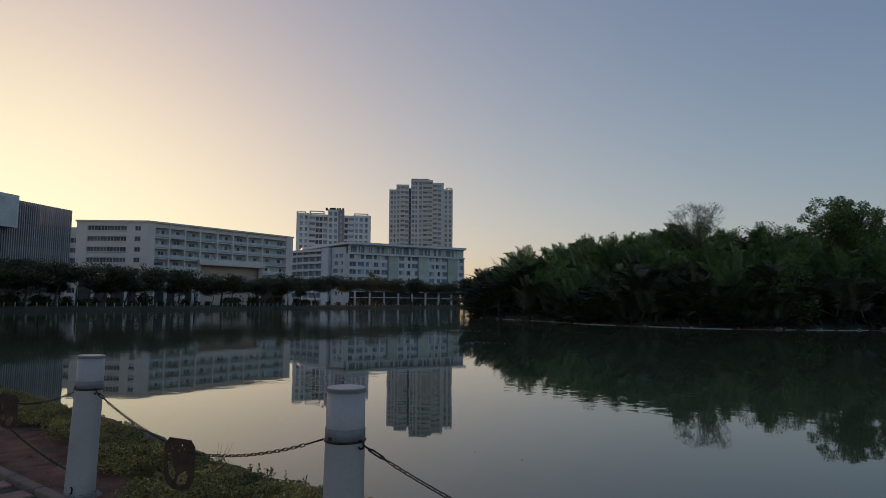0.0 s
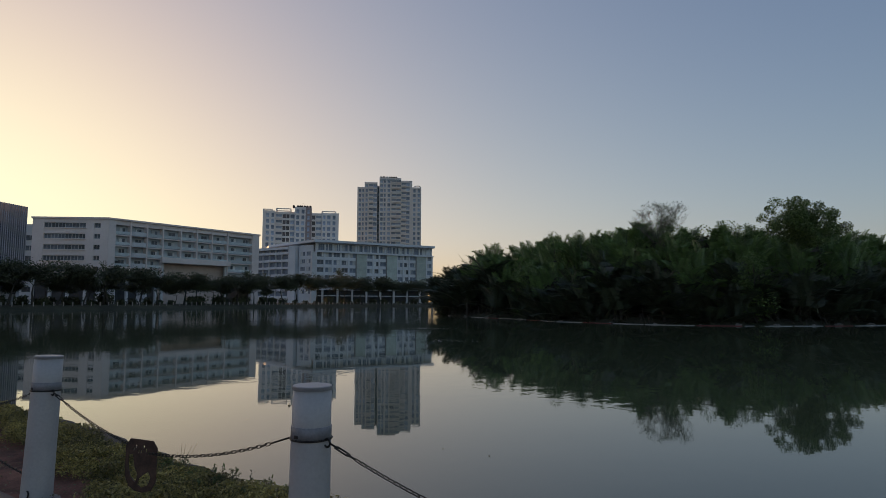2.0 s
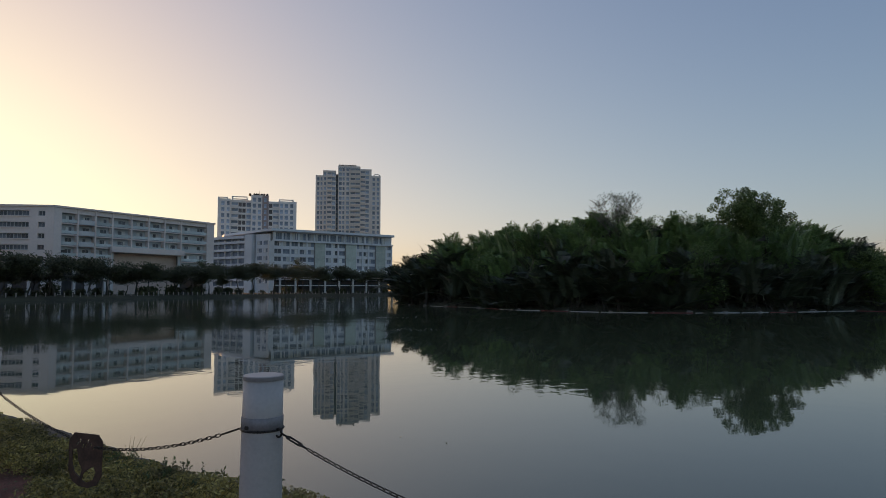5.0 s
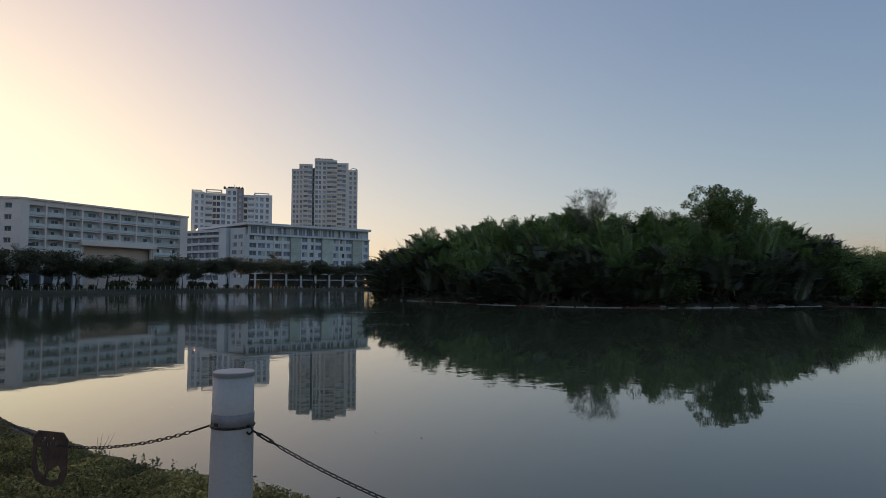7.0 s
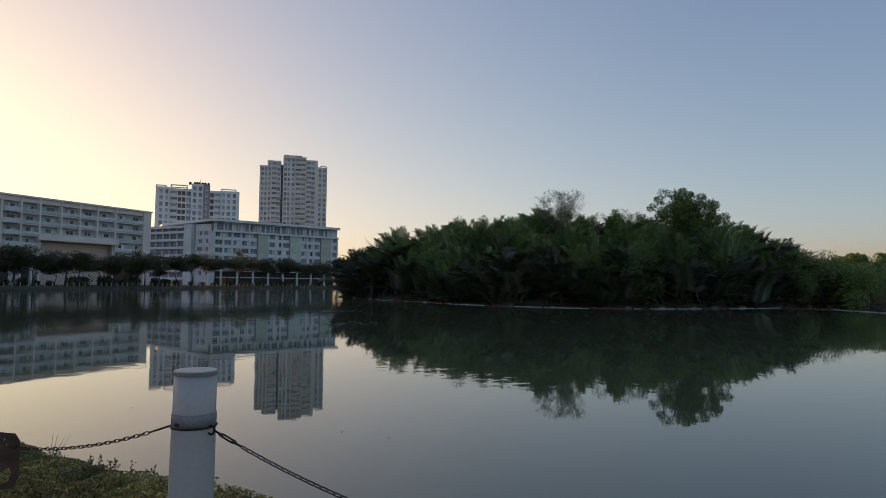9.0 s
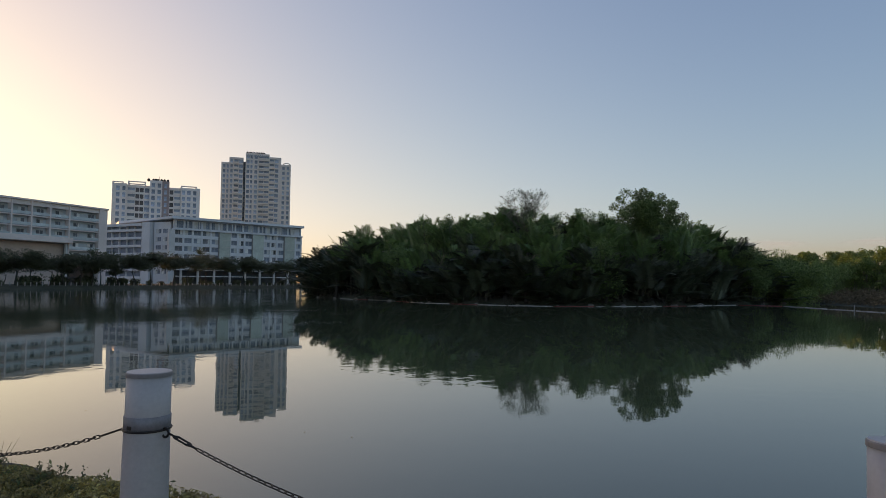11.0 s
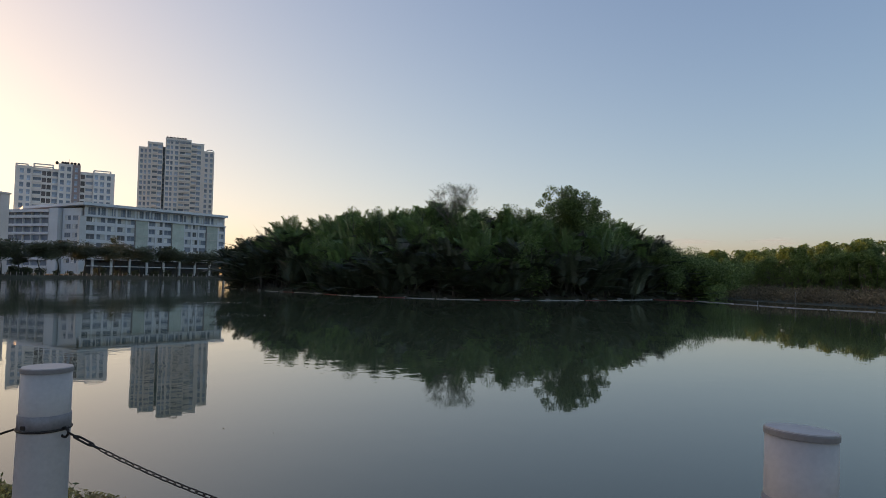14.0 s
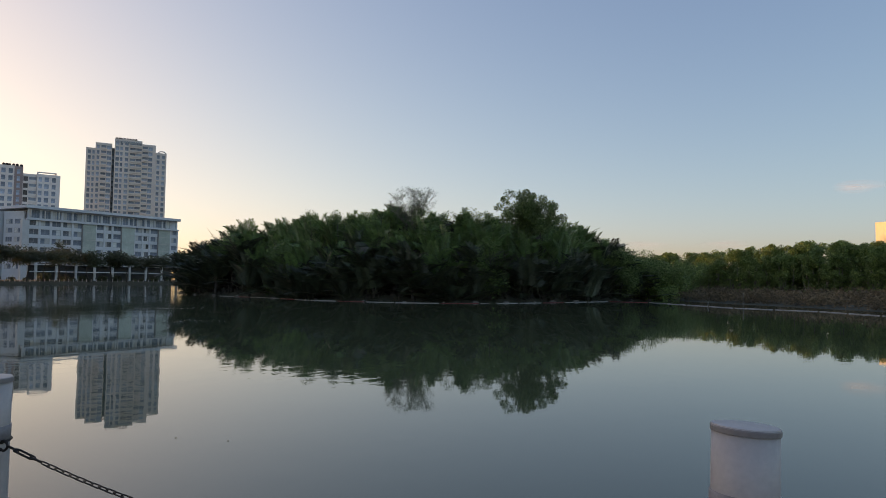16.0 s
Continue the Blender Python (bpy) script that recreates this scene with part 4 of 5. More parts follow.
def frond(g, base, az, lean, length, width=1.4, pairs=36, arch=1.0):
    """Arching rachis with two rows of leaflets: leaflet points and rachis points."""
    n = 9
    d = np.array([math.cos(az) * math.sin(lean), math.sin(az) * math.sin(lean), math.cos(lean)])
    pts, p, droop = [np.array(base, float)], np.array(base, float), g.uniform(0.02, 0.14) * arch
    for k in range(n):
        d = d + np.array([math.cos(az), math.sin(az), -0.55]) * droop * (k / n) * 1.6
        d /= np.linalg.norm(d)
        p = p + d * length / n
        pts.append(p)
    pts = np.array(pts)
    u = np.linspace(0.16, 1.0, pairs)
    P = np.stack([np.interp(u * n, np.arange(n + 1), pts[:, i]) for i in range(3)], 1)
    Tn = np.gradient(P, axis=0)
    Tn /= np.linalg.norm(Tn, axis=1)[:, None]
    side = np.cross(Tn, [0, 0, 1.0])
    bad = np.linalg.norm(side, axis=1) < 0.05
    side[bad] = [-math.sin(az), math.cos(az), 0]
    side /= np.linalg.norm(side, axis=1)[:, None]
    nor = np.cross(side, Tn)
    V = []
    ln = width * (np.sin(np.pi * np.clip(u * 0.68 + 0.2, 0, 1)) * 0.75 + 0.3)
    for sgn in (-1, 1):
        tip = P + (side * sgn * 0.86 + Tn * 0.48 + nor * g.uniform(0.05, 0.4)) * ln[:, None] * g.uniform(0.8, 1.15, pairs)[:, None]
        tip[:, 2] -= 0.22 * ln
        mid = P * 0.55 + tip * 0.45
        w = Tn * 0.032 + nor * 0.018
        V.append(np.stack([P, mid - w, tip, mid + w], 1).reshape(-1, 3))
    return pts, np.concatenate(V)


def nipa_meshes(seed, count, lean_max, lo, hi):
    g = np.random.default_rng(seed)
    bm, V = bmesh.new(), []
    for k in range(count):
        az, lean = g.uniform(0, 2 * math.pi), abs(g.normal(0.05, 1)) * lean_max * 0.5
        lean = min(lean, lean_max)
        b = np.array([g.normal(0, 0.45), g.normal(0, 0.45), -0.3])
        pts, v = frond(g, b, az, lean, g.uniform(lo, hi), width=0.78 if lean_max < 1 else 1.0, pairs=38, arch=2.2 if lean_max > 1 else 1.3)
        tube(bm, [tuple(q) for q in pts[::2]], [0.055, 0.042, 0.03, 0.02, 0.012], 3)
        V.append(v)
    # each frond is one connected piece: leaflets joined along the rachis
    per, F = len(V[0]), np.arange(len(V) * len(V[0])).reshape(-1, 4).tolist()
    half = per // 2
    for k in range(count):
        for side in (0, half):
            F += [(k * per + side + i, k * per + side + i + 1, k * per + side + i + 4) for i in range(0, half - 4, 4)]
        F.append((k * per, k * per + half, k * per + half + 1))
    V = np.concatenate(V)
    return mesh_of("stalk", bm, STEM), raw_mesh("foliage", V, F, SHADENIPA if lean_max > 1 else NIPA), float(V[:, 2].max())


TOP_A = [1.5, 3.0, 5.5, 7, 10.5, 15, 18.5, 20.3, 23, 27, 30, 34, 36.6, 39.1, 42, 44, 48]
TOP_E = [0.052, 0.076, 0.099, 0.102, 0.104, 0.107, 0.118, 0.124, 0.117, 0.119, 0.114, 0.109, 0.098, 0.085, 0.072, 0.056, 0.045]


def skyline(a, D):
    """Height of the island's plants at a bearing and distance, by its domed outline."""
    return 1.95 + np.interp(a, TOP_A, TOP_E) * D


def nipa_grove():
    g = np.random.default_rng(5)
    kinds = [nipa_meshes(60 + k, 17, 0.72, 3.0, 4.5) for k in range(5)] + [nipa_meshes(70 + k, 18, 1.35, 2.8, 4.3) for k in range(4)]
    spots = []
    for _ in range(9000):
        x, y = g.uniform(1, 72), g.uniform(48, 108)
        d = float(isle_depth(np.array([x]), np.array([y]))[0])
        a, D = math.degrees(math.atan2(x, y)), math.hypot(x, y)
        if d < 0.2 or d > 17 or a > 45.5:
            continue
        gap = 1.6 if d < 4 else 2.0
        if any((x - p) ** 2 + (y - q) ** 2 < gap * gap for p, q, *_ in spots):
            continue
        spots.append((x, y, d, a, D))
    for x, y, d, a, D in spots:
        cap = skyline(a, D)
        ground_z = min(0.9, 0.3 * d)
        want = min(cap, (4.4 if a > 8 else 5.8) + d * 0.62 + g.uniform(-0.6, 0.8)) * (g.uniform(0.86, 1.03) if g.uniform() < 0.6 else g.uniform(0.6, 0.9))
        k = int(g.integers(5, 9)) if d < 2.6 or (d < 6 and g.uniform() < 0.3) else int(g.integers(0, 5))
        stems, fronds, top = kinds[k]
        s = max(0.45, (want - ground_z) / top)
        lift = 0.0
        if s > 1.15:
            lift, s = (want - ground_z) - top * 1.15, 1.15
        t = empty("nipa_palm", pose(x, y, ground_z, 0, 0, g.uniform(0, 360)) @ Matrix.Scale(s, 4), "dark green nipa palm clump on the island shore" if d < 5 else "tall green nipa palm clump inside the grove", "palm", "nipa palms on the island")
        if lift > 0:
            bm = bmesh.new()
            tube(bm, [(0, 0, -0.2), (0.05, 0.02, lift / s / 2), (0, 0, lift / s + 0.4)], [0.16, 0.14, 0.12], 7)
            part("trunk", bm, BARK, t)
        hung("stalk", stems, t, pose(0, 0, lift / s))
        hung("foliage", fronds, t, pose(0, 0, lift / s))
    return len(spots)


nipa_grove()


def island_shrubs():
    g = np.random.default_rng(9)
    # bearing, distance, height of the crown's middle and radius
    bush = [(10.1, 71.5, 5.0, 1.7), (9.7, 71, 3.2, 1.3), (10.4, 71, 2.0, 1.2), (29.4, 59, 5.0, 1.5), (27.1, 68, 8.6, 2.0), (25.6, 69, 8.2, 1.8),
            (28.4, 69, 8.4, 1.9), (23.4, 68, 8.4, 1.6), (19.0, 70, 8.8, 1.3), (31, 70, 8.0, 1.8), (42.7, 79, 4.2, 2.1), (41.6, 77, 4.6, 1.9), (43.8, 81, 3.8, 2.1), (40.2, 76, 4.6, 1.8), (45.2, 79, 3.2, 2.2), (44.3, 84, 3.9, 2.1), (46.2, 88, 3.5, 2.1), (43.3, 78, 4.0, 2.0), (41.0, 74, 4.6, 1.8), (13.2, 74, 8.4, 1.2), (15.6, 73, 8.6, 1.2)]
    for k, (a, D, z, r) in enumerate(bush):
        x, y = polar(a, D)
        gz = float(land(np.array([x]), np.array([y]))[0])
        t = empty("bush", pose(x, y, gz), "fresh green broad-leaved bush among the palms", "bush", "bushes on the island")
        bm = bmesh.new()
        h = z - gz
        ends = []
        for j in range(10):
            e = Vector((*g.normal(0, r * 0.5, 2), h * (0.28 + 0.72 * (j / 8)) + g.normal(0, r * 0.25)))
            tube(bm, [(0, 0, -0.2), (e.x * 0.3, e.y * 0.3, h * 0.5), tuple(e)], [0.07, 0.05, 0.02], 4)
            ends.append(tuple(e))
        part("trunk", bm, BARK, t)
        pts = crown_points(g, np.array(ends), int(3400 * (r / 1.4) ** 2), r * 0.72, 0.9)
        V, F = leaf_arrays(pts, 0.17, g, 0.35)
        hung("crown", raw_mesh("crown", V, F, PALELEAF if k < 4 else WOODLEAF if D > 75 else BROADLEAF), t)
    # the tall round tree
    x, y = polar(32.7, 68)
    t = empty("broadleaf_tree", pose(x, y, 0.8), "tall round-crowned green tree above the palms", "tree")
    bm = bmesh.new()
    ends = limbs(bm, g, (0, 0, -0.3), 3.5, 0.62, 4, 0.24)
    part("trunk", bm, BARK, t)
    u, v, w = g.normal(size=(3, 110))
    q = np.sqrt(u * u + v * v + w * w)
    ends = np.stack([4.5 * u / q, 3.3 * v / q, 2.6 * w / q], 1) * g.uniform(0.15, 1.03, (110, 1)) + np.array([0.2, 0, 8.9])
    pts = crown_points(g, ends, 20000, 0.72, 0.8)
    V, F = leaf_arrays(pts, 0.20, g, 0.35)
    hung("crown", raw_mesh("crown", V, F, BROADLEAF), t)
    # the thin, almost leafless tree
    x, y = polar(22.0, 70)
    t = empty("bare_tree", pose(x, y, 1.0), "thin nearly leafless tree above the palms", "tree")
    bm = bmesh.new()
    ends = []
    tube(bm, [(0, 0, -0.3), (0.1, 0, 2.5), (-0.05, 0.1, 5.0), (0.1, 0, 7.2)], [0.17, 0.14, 0.11, 0.08], 6)
    gb = np.random.default_rng(77)
    for _ in range(26):
        p = Vector((*gb.normal(0, 0.08, 2), gb.uniform(5.6, 7.3)))
        az, up = gb.uniform(0, 2 * math.pi), gb.uniform(0.0, 1.45)
        q = Vector((3.7 * math.cos(up) * math.cos(az), 3.7 * math.cos(up) * math.sin(az), 8.5 + 2.9 * math.sin(up)))
        mid = p.lerp(q, 0.5) + Vector((*gb.normal(0, 0.15, 2), 0.25))
        tube(bm, [p, mid, q], [0.05, 0.03, 0.014], 4)
        for _ in range(11):
            u = gb.uniform(0.4, 1.0)
            a = mid.lerp(q, u * 2 - 1) if u > 0.5 else p.lerp(mid, u * 2)
            e = a + Vector((*gb.normal(0, 0.5, 2), gb.uniform(0.1, 0.8)))
            tube(bm, [a, a.lerp(e, 0.5) + Vector(gb.normal(0, 0.06, 3)), e], [0.016, 0.013, 0.009], 3)
            for _ in range(4):
                c = a.lerp(e, gb.uniform(0.3, 1.0))
                f = c + Vector((*gb.normal(0, 0.25, 2), gb.uniform(0.0, 0.4)))
                tube(bm, [c, f], [0.011, 0.008], 3)
                ends.append(tuple(f))
    ends = np.array(ends)
    part("trunk", bm, PALEBARK, t)
    V, F = leaf_arrays(crown_points(g, ends, 5200, 0.24), 0.085, g)
    hung("crown", raw_mesh("crown", V, F, BROADLEAF), t, label="sparse small leaves")
    # filler leaves close the gaps inside the grove, coloured dark for its shade
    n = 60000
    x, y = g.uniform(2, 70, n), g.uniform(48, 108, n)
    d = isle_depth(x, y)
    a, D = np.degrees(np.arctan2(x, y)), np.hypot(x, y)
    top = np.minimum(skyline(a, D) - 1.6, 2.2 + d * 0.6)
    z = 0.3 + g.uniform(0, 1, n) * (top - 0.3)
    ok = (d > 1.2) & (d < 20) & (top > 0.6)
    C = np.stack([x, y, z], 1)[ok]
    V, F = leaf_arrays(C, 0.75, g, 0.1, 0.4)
    tagged(new("undergrowth", raw_mesh("undergrowth", V, F, SHADEFILL)), "added filler leaves, coloured dark as the shade inside the palm grove", "undergrowth", kind="stuff")
    # drooping dead fronds and roots at the shore
    bm = bmesh.new()
    for _ in range(160):
        k = g.uniform(0, 9.5)
        i = int(k)
        p = Vector(ISLE[i]).lerp(Vector(ISLE[i + 1]), k - i)
        p = p + Vector((g.normal(0.3, 0.4), g.normal(0.6, 0.4)))
        q = Vector((p.x + g.normal(0, 0.5), p.y - g.uniform(0.2, 1.3), g.uniform(-0.1, 0.1)))
        tube(bm, [(p.x, p.y, g.uniform(0.4, 1.6)), (p.x * 0.5 + q.x * 0.5, p.y * 0.5 + q.y * 0.5, g.uniform(0.3, 0.9)), tuple(q)], [0.04, 0.03, 0.02], 3)
    tagged(new("shore_litter", mesh_of("shore_litter", bm, BARK)), "dead stems and roots along the island shore", "litter", kind="stuff")


island_shrubs()


def right_woods():
    g = np.random.default_rng(15)
    protos = []
    for k in range(6):
        t = empty("mangrove_tree", pose(0, 0, 0), "leafy green tree in the wood beyond the mudflat", "tree", "trees of the wood")
        bm = bmesh.new()
        ends = []
        for j in range(3):
            x, y = g.normal(0, 0.5, 2)
            tube(bm, [(x * 0.3, y * 0.3, -0.5), (x, y, 2.0), (x * 1.5, y * 1.5, 5.0)], [0.12, 0.09, 0.05], 5)
        part("trunk", bm, PALEBARK, t)
        for j in range(36):
            u = g.uniform(0, 1) ** 0.8
            rr, an = 1.75 * math.sqrt(g.uniform(0.15, 1)) * math.sin(math.pi * (0.2 + 0.72 * u)) ** 0.6, g.uniform(0, 2 * math.pi)
            ends.append((rr * math.cos(an), rr * math.sin(an), 0.6 + 6.2 * u))
        V, F = leaf_arrays(crown_points(g, np.array(ends), 4600, 0.60, 0.9), 0.25, g, 0.35)
        hung("crown", raw_mesh("crown", V, F, WOODLEAF), t)
        protos.append((t, float(V[:, 2].max())))
    spots = []
    for row, off in enumerate((27, 31, 36, 42, 50)):
        for a in np.arange(43.5, 72, 1.0 if row < 2 else 1.15):
            aa = a + g.uniform(-0.6, 0.6)
            D = max(bank(aa) + off + g.uniform(-2, 2), 96 + off * 0.3 - (aa - 43) * 0.9)
            e = np.interp(aa, [43, 45.4, 48, 50.3, 55, 60, 72], [0.040, 0.046, 0.046, 0.051, 0.059, 0.058, 0.058])
            h = (1.95 + e * D - 0.4) * (0.48, 0.8, 1, 1, 1)[row]
            x, y = polar(aa, D)
            spots.append((x, y, 0.7, h * g.uniform(0.94, 1.03), g.uniform(0, 360)))
    plant_out(protos, spots)
    # brown marsh plants on the mud
    C = []
    for j in range(330):
        a = g.uniform(42.5, 70)
        D = bank(a) + (g.normal(4.5, 1.0), g.normal(13, 2.5), g.normal(24, 1.2))[j % 3]
        x, y = polar(a, D)
        z = float(land(np.array([x]), np.array([y]))[0])
        c = g.normal(size=(130, 3)) * np.array([1.0, 1.0, 0.30]) + np.array([x, y, z + 0.5])
        C.append(c)
    V, F = leaf_arrays(np.concatenate(C), 0.32, g, 0.05, 0.22)
    tagged(new("marsh_plants", raw_mesh("marsh_plants", V, F, MUDPLANT)), "low brown marsh plants on the mudflat", "marsh plants", kind="stuff")
    # distant belt of trees behind the island and the gap beside it
    C = []
    for a in np.arange(0.6, 74, 0.55):
        D = bank(a) + (14 if a < 42 else 75)
        x, y = polar(a, D)
        h = D * 0.030 + g.uniform(-0.8, 0.8)
        k = g.normal(size=(260, 3)) * np.array([2.0, 2.0, 0])
        k[:, 2] = g.uniform(0, 1, 260) ** 0.8 * h
        C.append(k + np.array([x, y, 1.0]))
    V, F = leaf_arrays(np.concatenate(C), 0.7, g, 0.3, 0.5)
    tagged(new("far_wood", raw_mesh("far_wood", V, F, STREETLEAF)), "distant dark belt of trees behind the island", "wood", kind="stuff")


right_woods()


def bank_palms():
    """Tall feather palms between the street trees."""
    g = np.random.default_rng(31)
    for a, h in ((-7.1, 12.0), (-26.4, 8.8), (-15.2, 9.2)):
        x, y = polar(a, bank(a) + 8)
        t = empty("feather_palm", pose(x, y, 1.0), "tall slim feather palm on the far bank", "palm", "palms on the far bank")
        bm = bmesh.new()
        tube(bm, [(0, 0, -0.3), (0.15, 0, h * 0.4), (0.1, 0.1, h - 1.8)], [0.2, 0.15, 0.12], 7)
        part("trunk", bm, BARK, t)
        V = np.concatenate([frond(g, (0.1, 0.1, h - 1.9), g.uniform(0, 6.28), g.uniform(0.2, 1.5), g.uniform(2.6, 3.4), 0.8, 16)[1] for _ in range(18)])
        hung("crown", raw_mesh("crown", V, np.arange(len(V)).reshape(-1, 4), STREETLEAF), t)


bank_palms()


def shore_rocks():
    g = np.random.default_rng(33)
    for k in range(16):
        i = 1 + k * 0.6
        j = int(i)
        p = Vector(ISLE[j]).lerp(Vector(ISLE[j + 1]), i - j)
        bm = bmesh.new()
        bmesh.ops.create_icosphere(bm, subdivisions=2, radius=0.5)
        r = g.uniform(0.3, 0.7)
        for v in bm.verts:
            v.co += v.co.normalized() * 0.22 * noise.noise(v.co * 2.5 + Vector((k * 3, 0, 0)))
            v.co = Vector((v.co.x * r, v.co.y * r * 0.7, v.co.z * r * 0.45))
        ob = tagged(new("shore_rock", mesh_of("shore_rock", bm, CONCRETE)), "pale rock at the island's waterline", "rock", "rocks along the island shore")
        ob.matrix_basis = pose(p.x, p.y - 0.5, 0.05, 0, 0, g.uniform(0, 360))


shore_rocks()


# ---- floating boom, far bollards ----
def build_boom():
    line = [polar(5.0, 78), polar(9, 70.3), polar(12.79, 61.6), polar(20.5, 56.3), polar(24.7, 55.4), polar(28.4, 56.3), polar(32, 58.2), polar(36.1, 62), polar(40, 68), polar(43.4, 67), polar(46.5, 61.5), polar(50.2, 56.2), polar(56.3, 53.4), polar(60.3, 49.2), polar(68, 45)]
    top = empty("floating_boom", pose(0, 0, 0), "floating boom of red and white pipe sections on the lake", "boom")
    pts = []
    for p, q in zip(line, line[1:]):
        n = max(1, round(math.dist(p, q) / 3.0))
        pts += [Vector(p).lerp(Vector(q), k / n) for k in range(n)]
    pts.append(Vector(line[-1]))
    for k, (p, q) in enumerate(zip(pts, pts[1:])):
        L = (q - p).length
        mat = REDPIPE if k % 3 == 1 and math.degrees(math.atan2(p.x, p.y)) < 42 else WHITEPIPE
        bm = bmesh.new()
        tube(bm, [(-L / 2 + 0.08, 0, 0), (-L / 2 + 0.16, 0, 0), (L / 2 - 0.16, 0, 0), (L / 2 - 0.08, 0, 0)], [0.02, 0.036, 0.036, 0.02], 8)
        m = (p + q) / 2
        part("float", bm, mat, top, "faded red float" if mat == REDPIPE else "off-white float", pose(m.x, m.y, 0.012, 0, 0, math.degrees(math.atan2(q.y - p.y, q.x - p.x))))
    for a, D, h, name in ((48.2, 59.4, 0.42, "marker_post"), (50.9, 62, 1.2, "stake")):
        bm = bmesh.new()
        tube(bm, [(0, 0, -1), (0.02, 0, h * 0.5), (0.05, 0, h)], [0.04, 0.035, 0.028], 6)
        ob = tagged(new(name, mesh_of(name, bm, WHITEPIPE if name == "marker_post" else PALEBARK)), "thin white marker post standing in the water" if name == "marker_post" else "thin wooden stake standing in the mud", "post")
        ob.location = (*polar(a, D), 0)


build_boom()


def far_bollards():
    bm = bmesh.new()
    lathe(bm, [(0.10, -0.2), (0.095, 0.66), (0.06, 0.68)], 10)
    me = mesh_of("far_bollard", bm, PAINT)
    step, p = 1.9, Vector(polar(-41, bank(-41) + 3.2))
    a = -41.0
    while a < 3.5:
        q = Vector(polar(a, bank(a) + 3.2))
        if (q - p).length >= step:
            ob = tagged(new("far_bollard", me), "small white bollard along the far bank", "bollard", "bollards along the far bank")
            ob.location = (q.x, q.y, 1.0)
            p = q
        a += 0.02


far_bollards()


# ---- near bank plants ----
def cover_edge(s):
    """Where the plants begin, out from the kerb; the soil strip widens along the bank."""
    return float(np.interp(s, [-14, -7.5, -6.0, -4.9, -4.2, -3.4, 5], [2.75, 2.70, 2.55, 2.32, 2.12, 2.02, 1.98]))


def ground_cover():
    g = np.random.default_rng(3)
    n = 430000
    s, nn = g.uniform(-15, 4, n), g.uniform(1.9, 3.3, n)
    edge = np.array([cover_edge(v) for v in s]) + 0.10 * np.sin(s * 5) + g.normal(0, 0.05, n)
    lump = np.array([noise.noise((a * 1.6, b * 1.6, 0)) for a, b in zip(s, nn)])
    lump2 = np.array([noise.noise((a * 6, b * 6, 5)) for a, b in zip(s, nn)])
    ok = (nn > edge) & (lump2 > -0.42) & (nn < bank_edge(s) + np.interp(s, [-15, -5.4, -4.8, 4], [-0.12, -0.10, 0.02, 0.02]))
    top = 0.06 + 0.06 * lump + 0.04 * lump2 + 0.05 * np.clip((nn - edge) * 3, 0, 1) + np.interp(s, [-15, -5.6, -4.6], [0.08, 0.07, 0.0])
    z = 0.60 + np.maximum(top, 0.02) * g.uniform(0.35, 1.0, n) - np.clip(nn - bank_edge(s) + 0.03, 0, 1) * 1.2
    C = np.stack([0.8 * s + 0.6 * nn, -0.6 * s + 0.8 * nn, z], 1)[ok]
    V, F = leaf_arrays(C, 0.027, g, 0.35, 0.42, 0.10)
    tagged(new("ground_cover", raw_mesh("ground_cover", V, F, COVER)), "dense low green ground cover on the bank", "ground cover", kind="stuff")
    # taller sprigs that stand out along the edge
    bm, C = bmesh.new(), []
    for _ in range(210):
        s0 = g.uniform(-4.7, 2.5)
        n0 = bank_edge(s0) + g.uniform(-0.3, 0.08)
        x, y = sn(s0, n0)
        h = g.uniform(0.05, 0.13)
        lean = Vector((*g.normal(0, 0.25, 2), 1)).normalized()
        b = Vector((x, y, 0.62))
        tube(bm, [tuple(b), tuple(b + lean * h * 0.5), tuple(b + lean * h + Vector((*g.normal(0, 0.01, 2), 0)))], [0.0028, 0.0022, 0.0012], 3)
        for k in range(11):
            u = 0.25 + 0.75 * k / 10
            C.append(tuple(b + lean * h * u + Vector((*g.normal(0, 0.016, 2), g.normal(0, 0.006)))))
    tagged(new("sprig_stems", mesh_of("sprig_stems", bm, BARK)), "thin stems of sprigs on the bank edge", "sprigs", kind="stuff")
    V, F = leaf_arrays(np.array(C), 0.036, g, 0.3, 0.36, 0.08)
    tagged(new("sprig_leaves", raw_mesh("sprig_leaves", V, F, SPRIG)), "small leaves of sprigs on the bank edge", "sprigs", kind="stuff")
    # a dry grass tuft
    bm = bmesh.new()
    x, y = sn(-4.5, 2.92)
    for _ in range(9):
        e = Vector((x + g.normal(0.03, 0.05), y + g.normal(0, 0.05), 0.64 + g.uniform(0.10, 0.2)))
        tube(bm, [(x, y, 0.58), ((x + e.x) / 2, (y + e.y) / 2, 0.70), tuple(e)], [0.002, 0.0016, 0.001], 3)
    tagged(new("grass_tuft", mesh_of("grass_tuft", bm, DRY)), "thin dry grass tuft on the bank edge", "grass")


ground_cover()


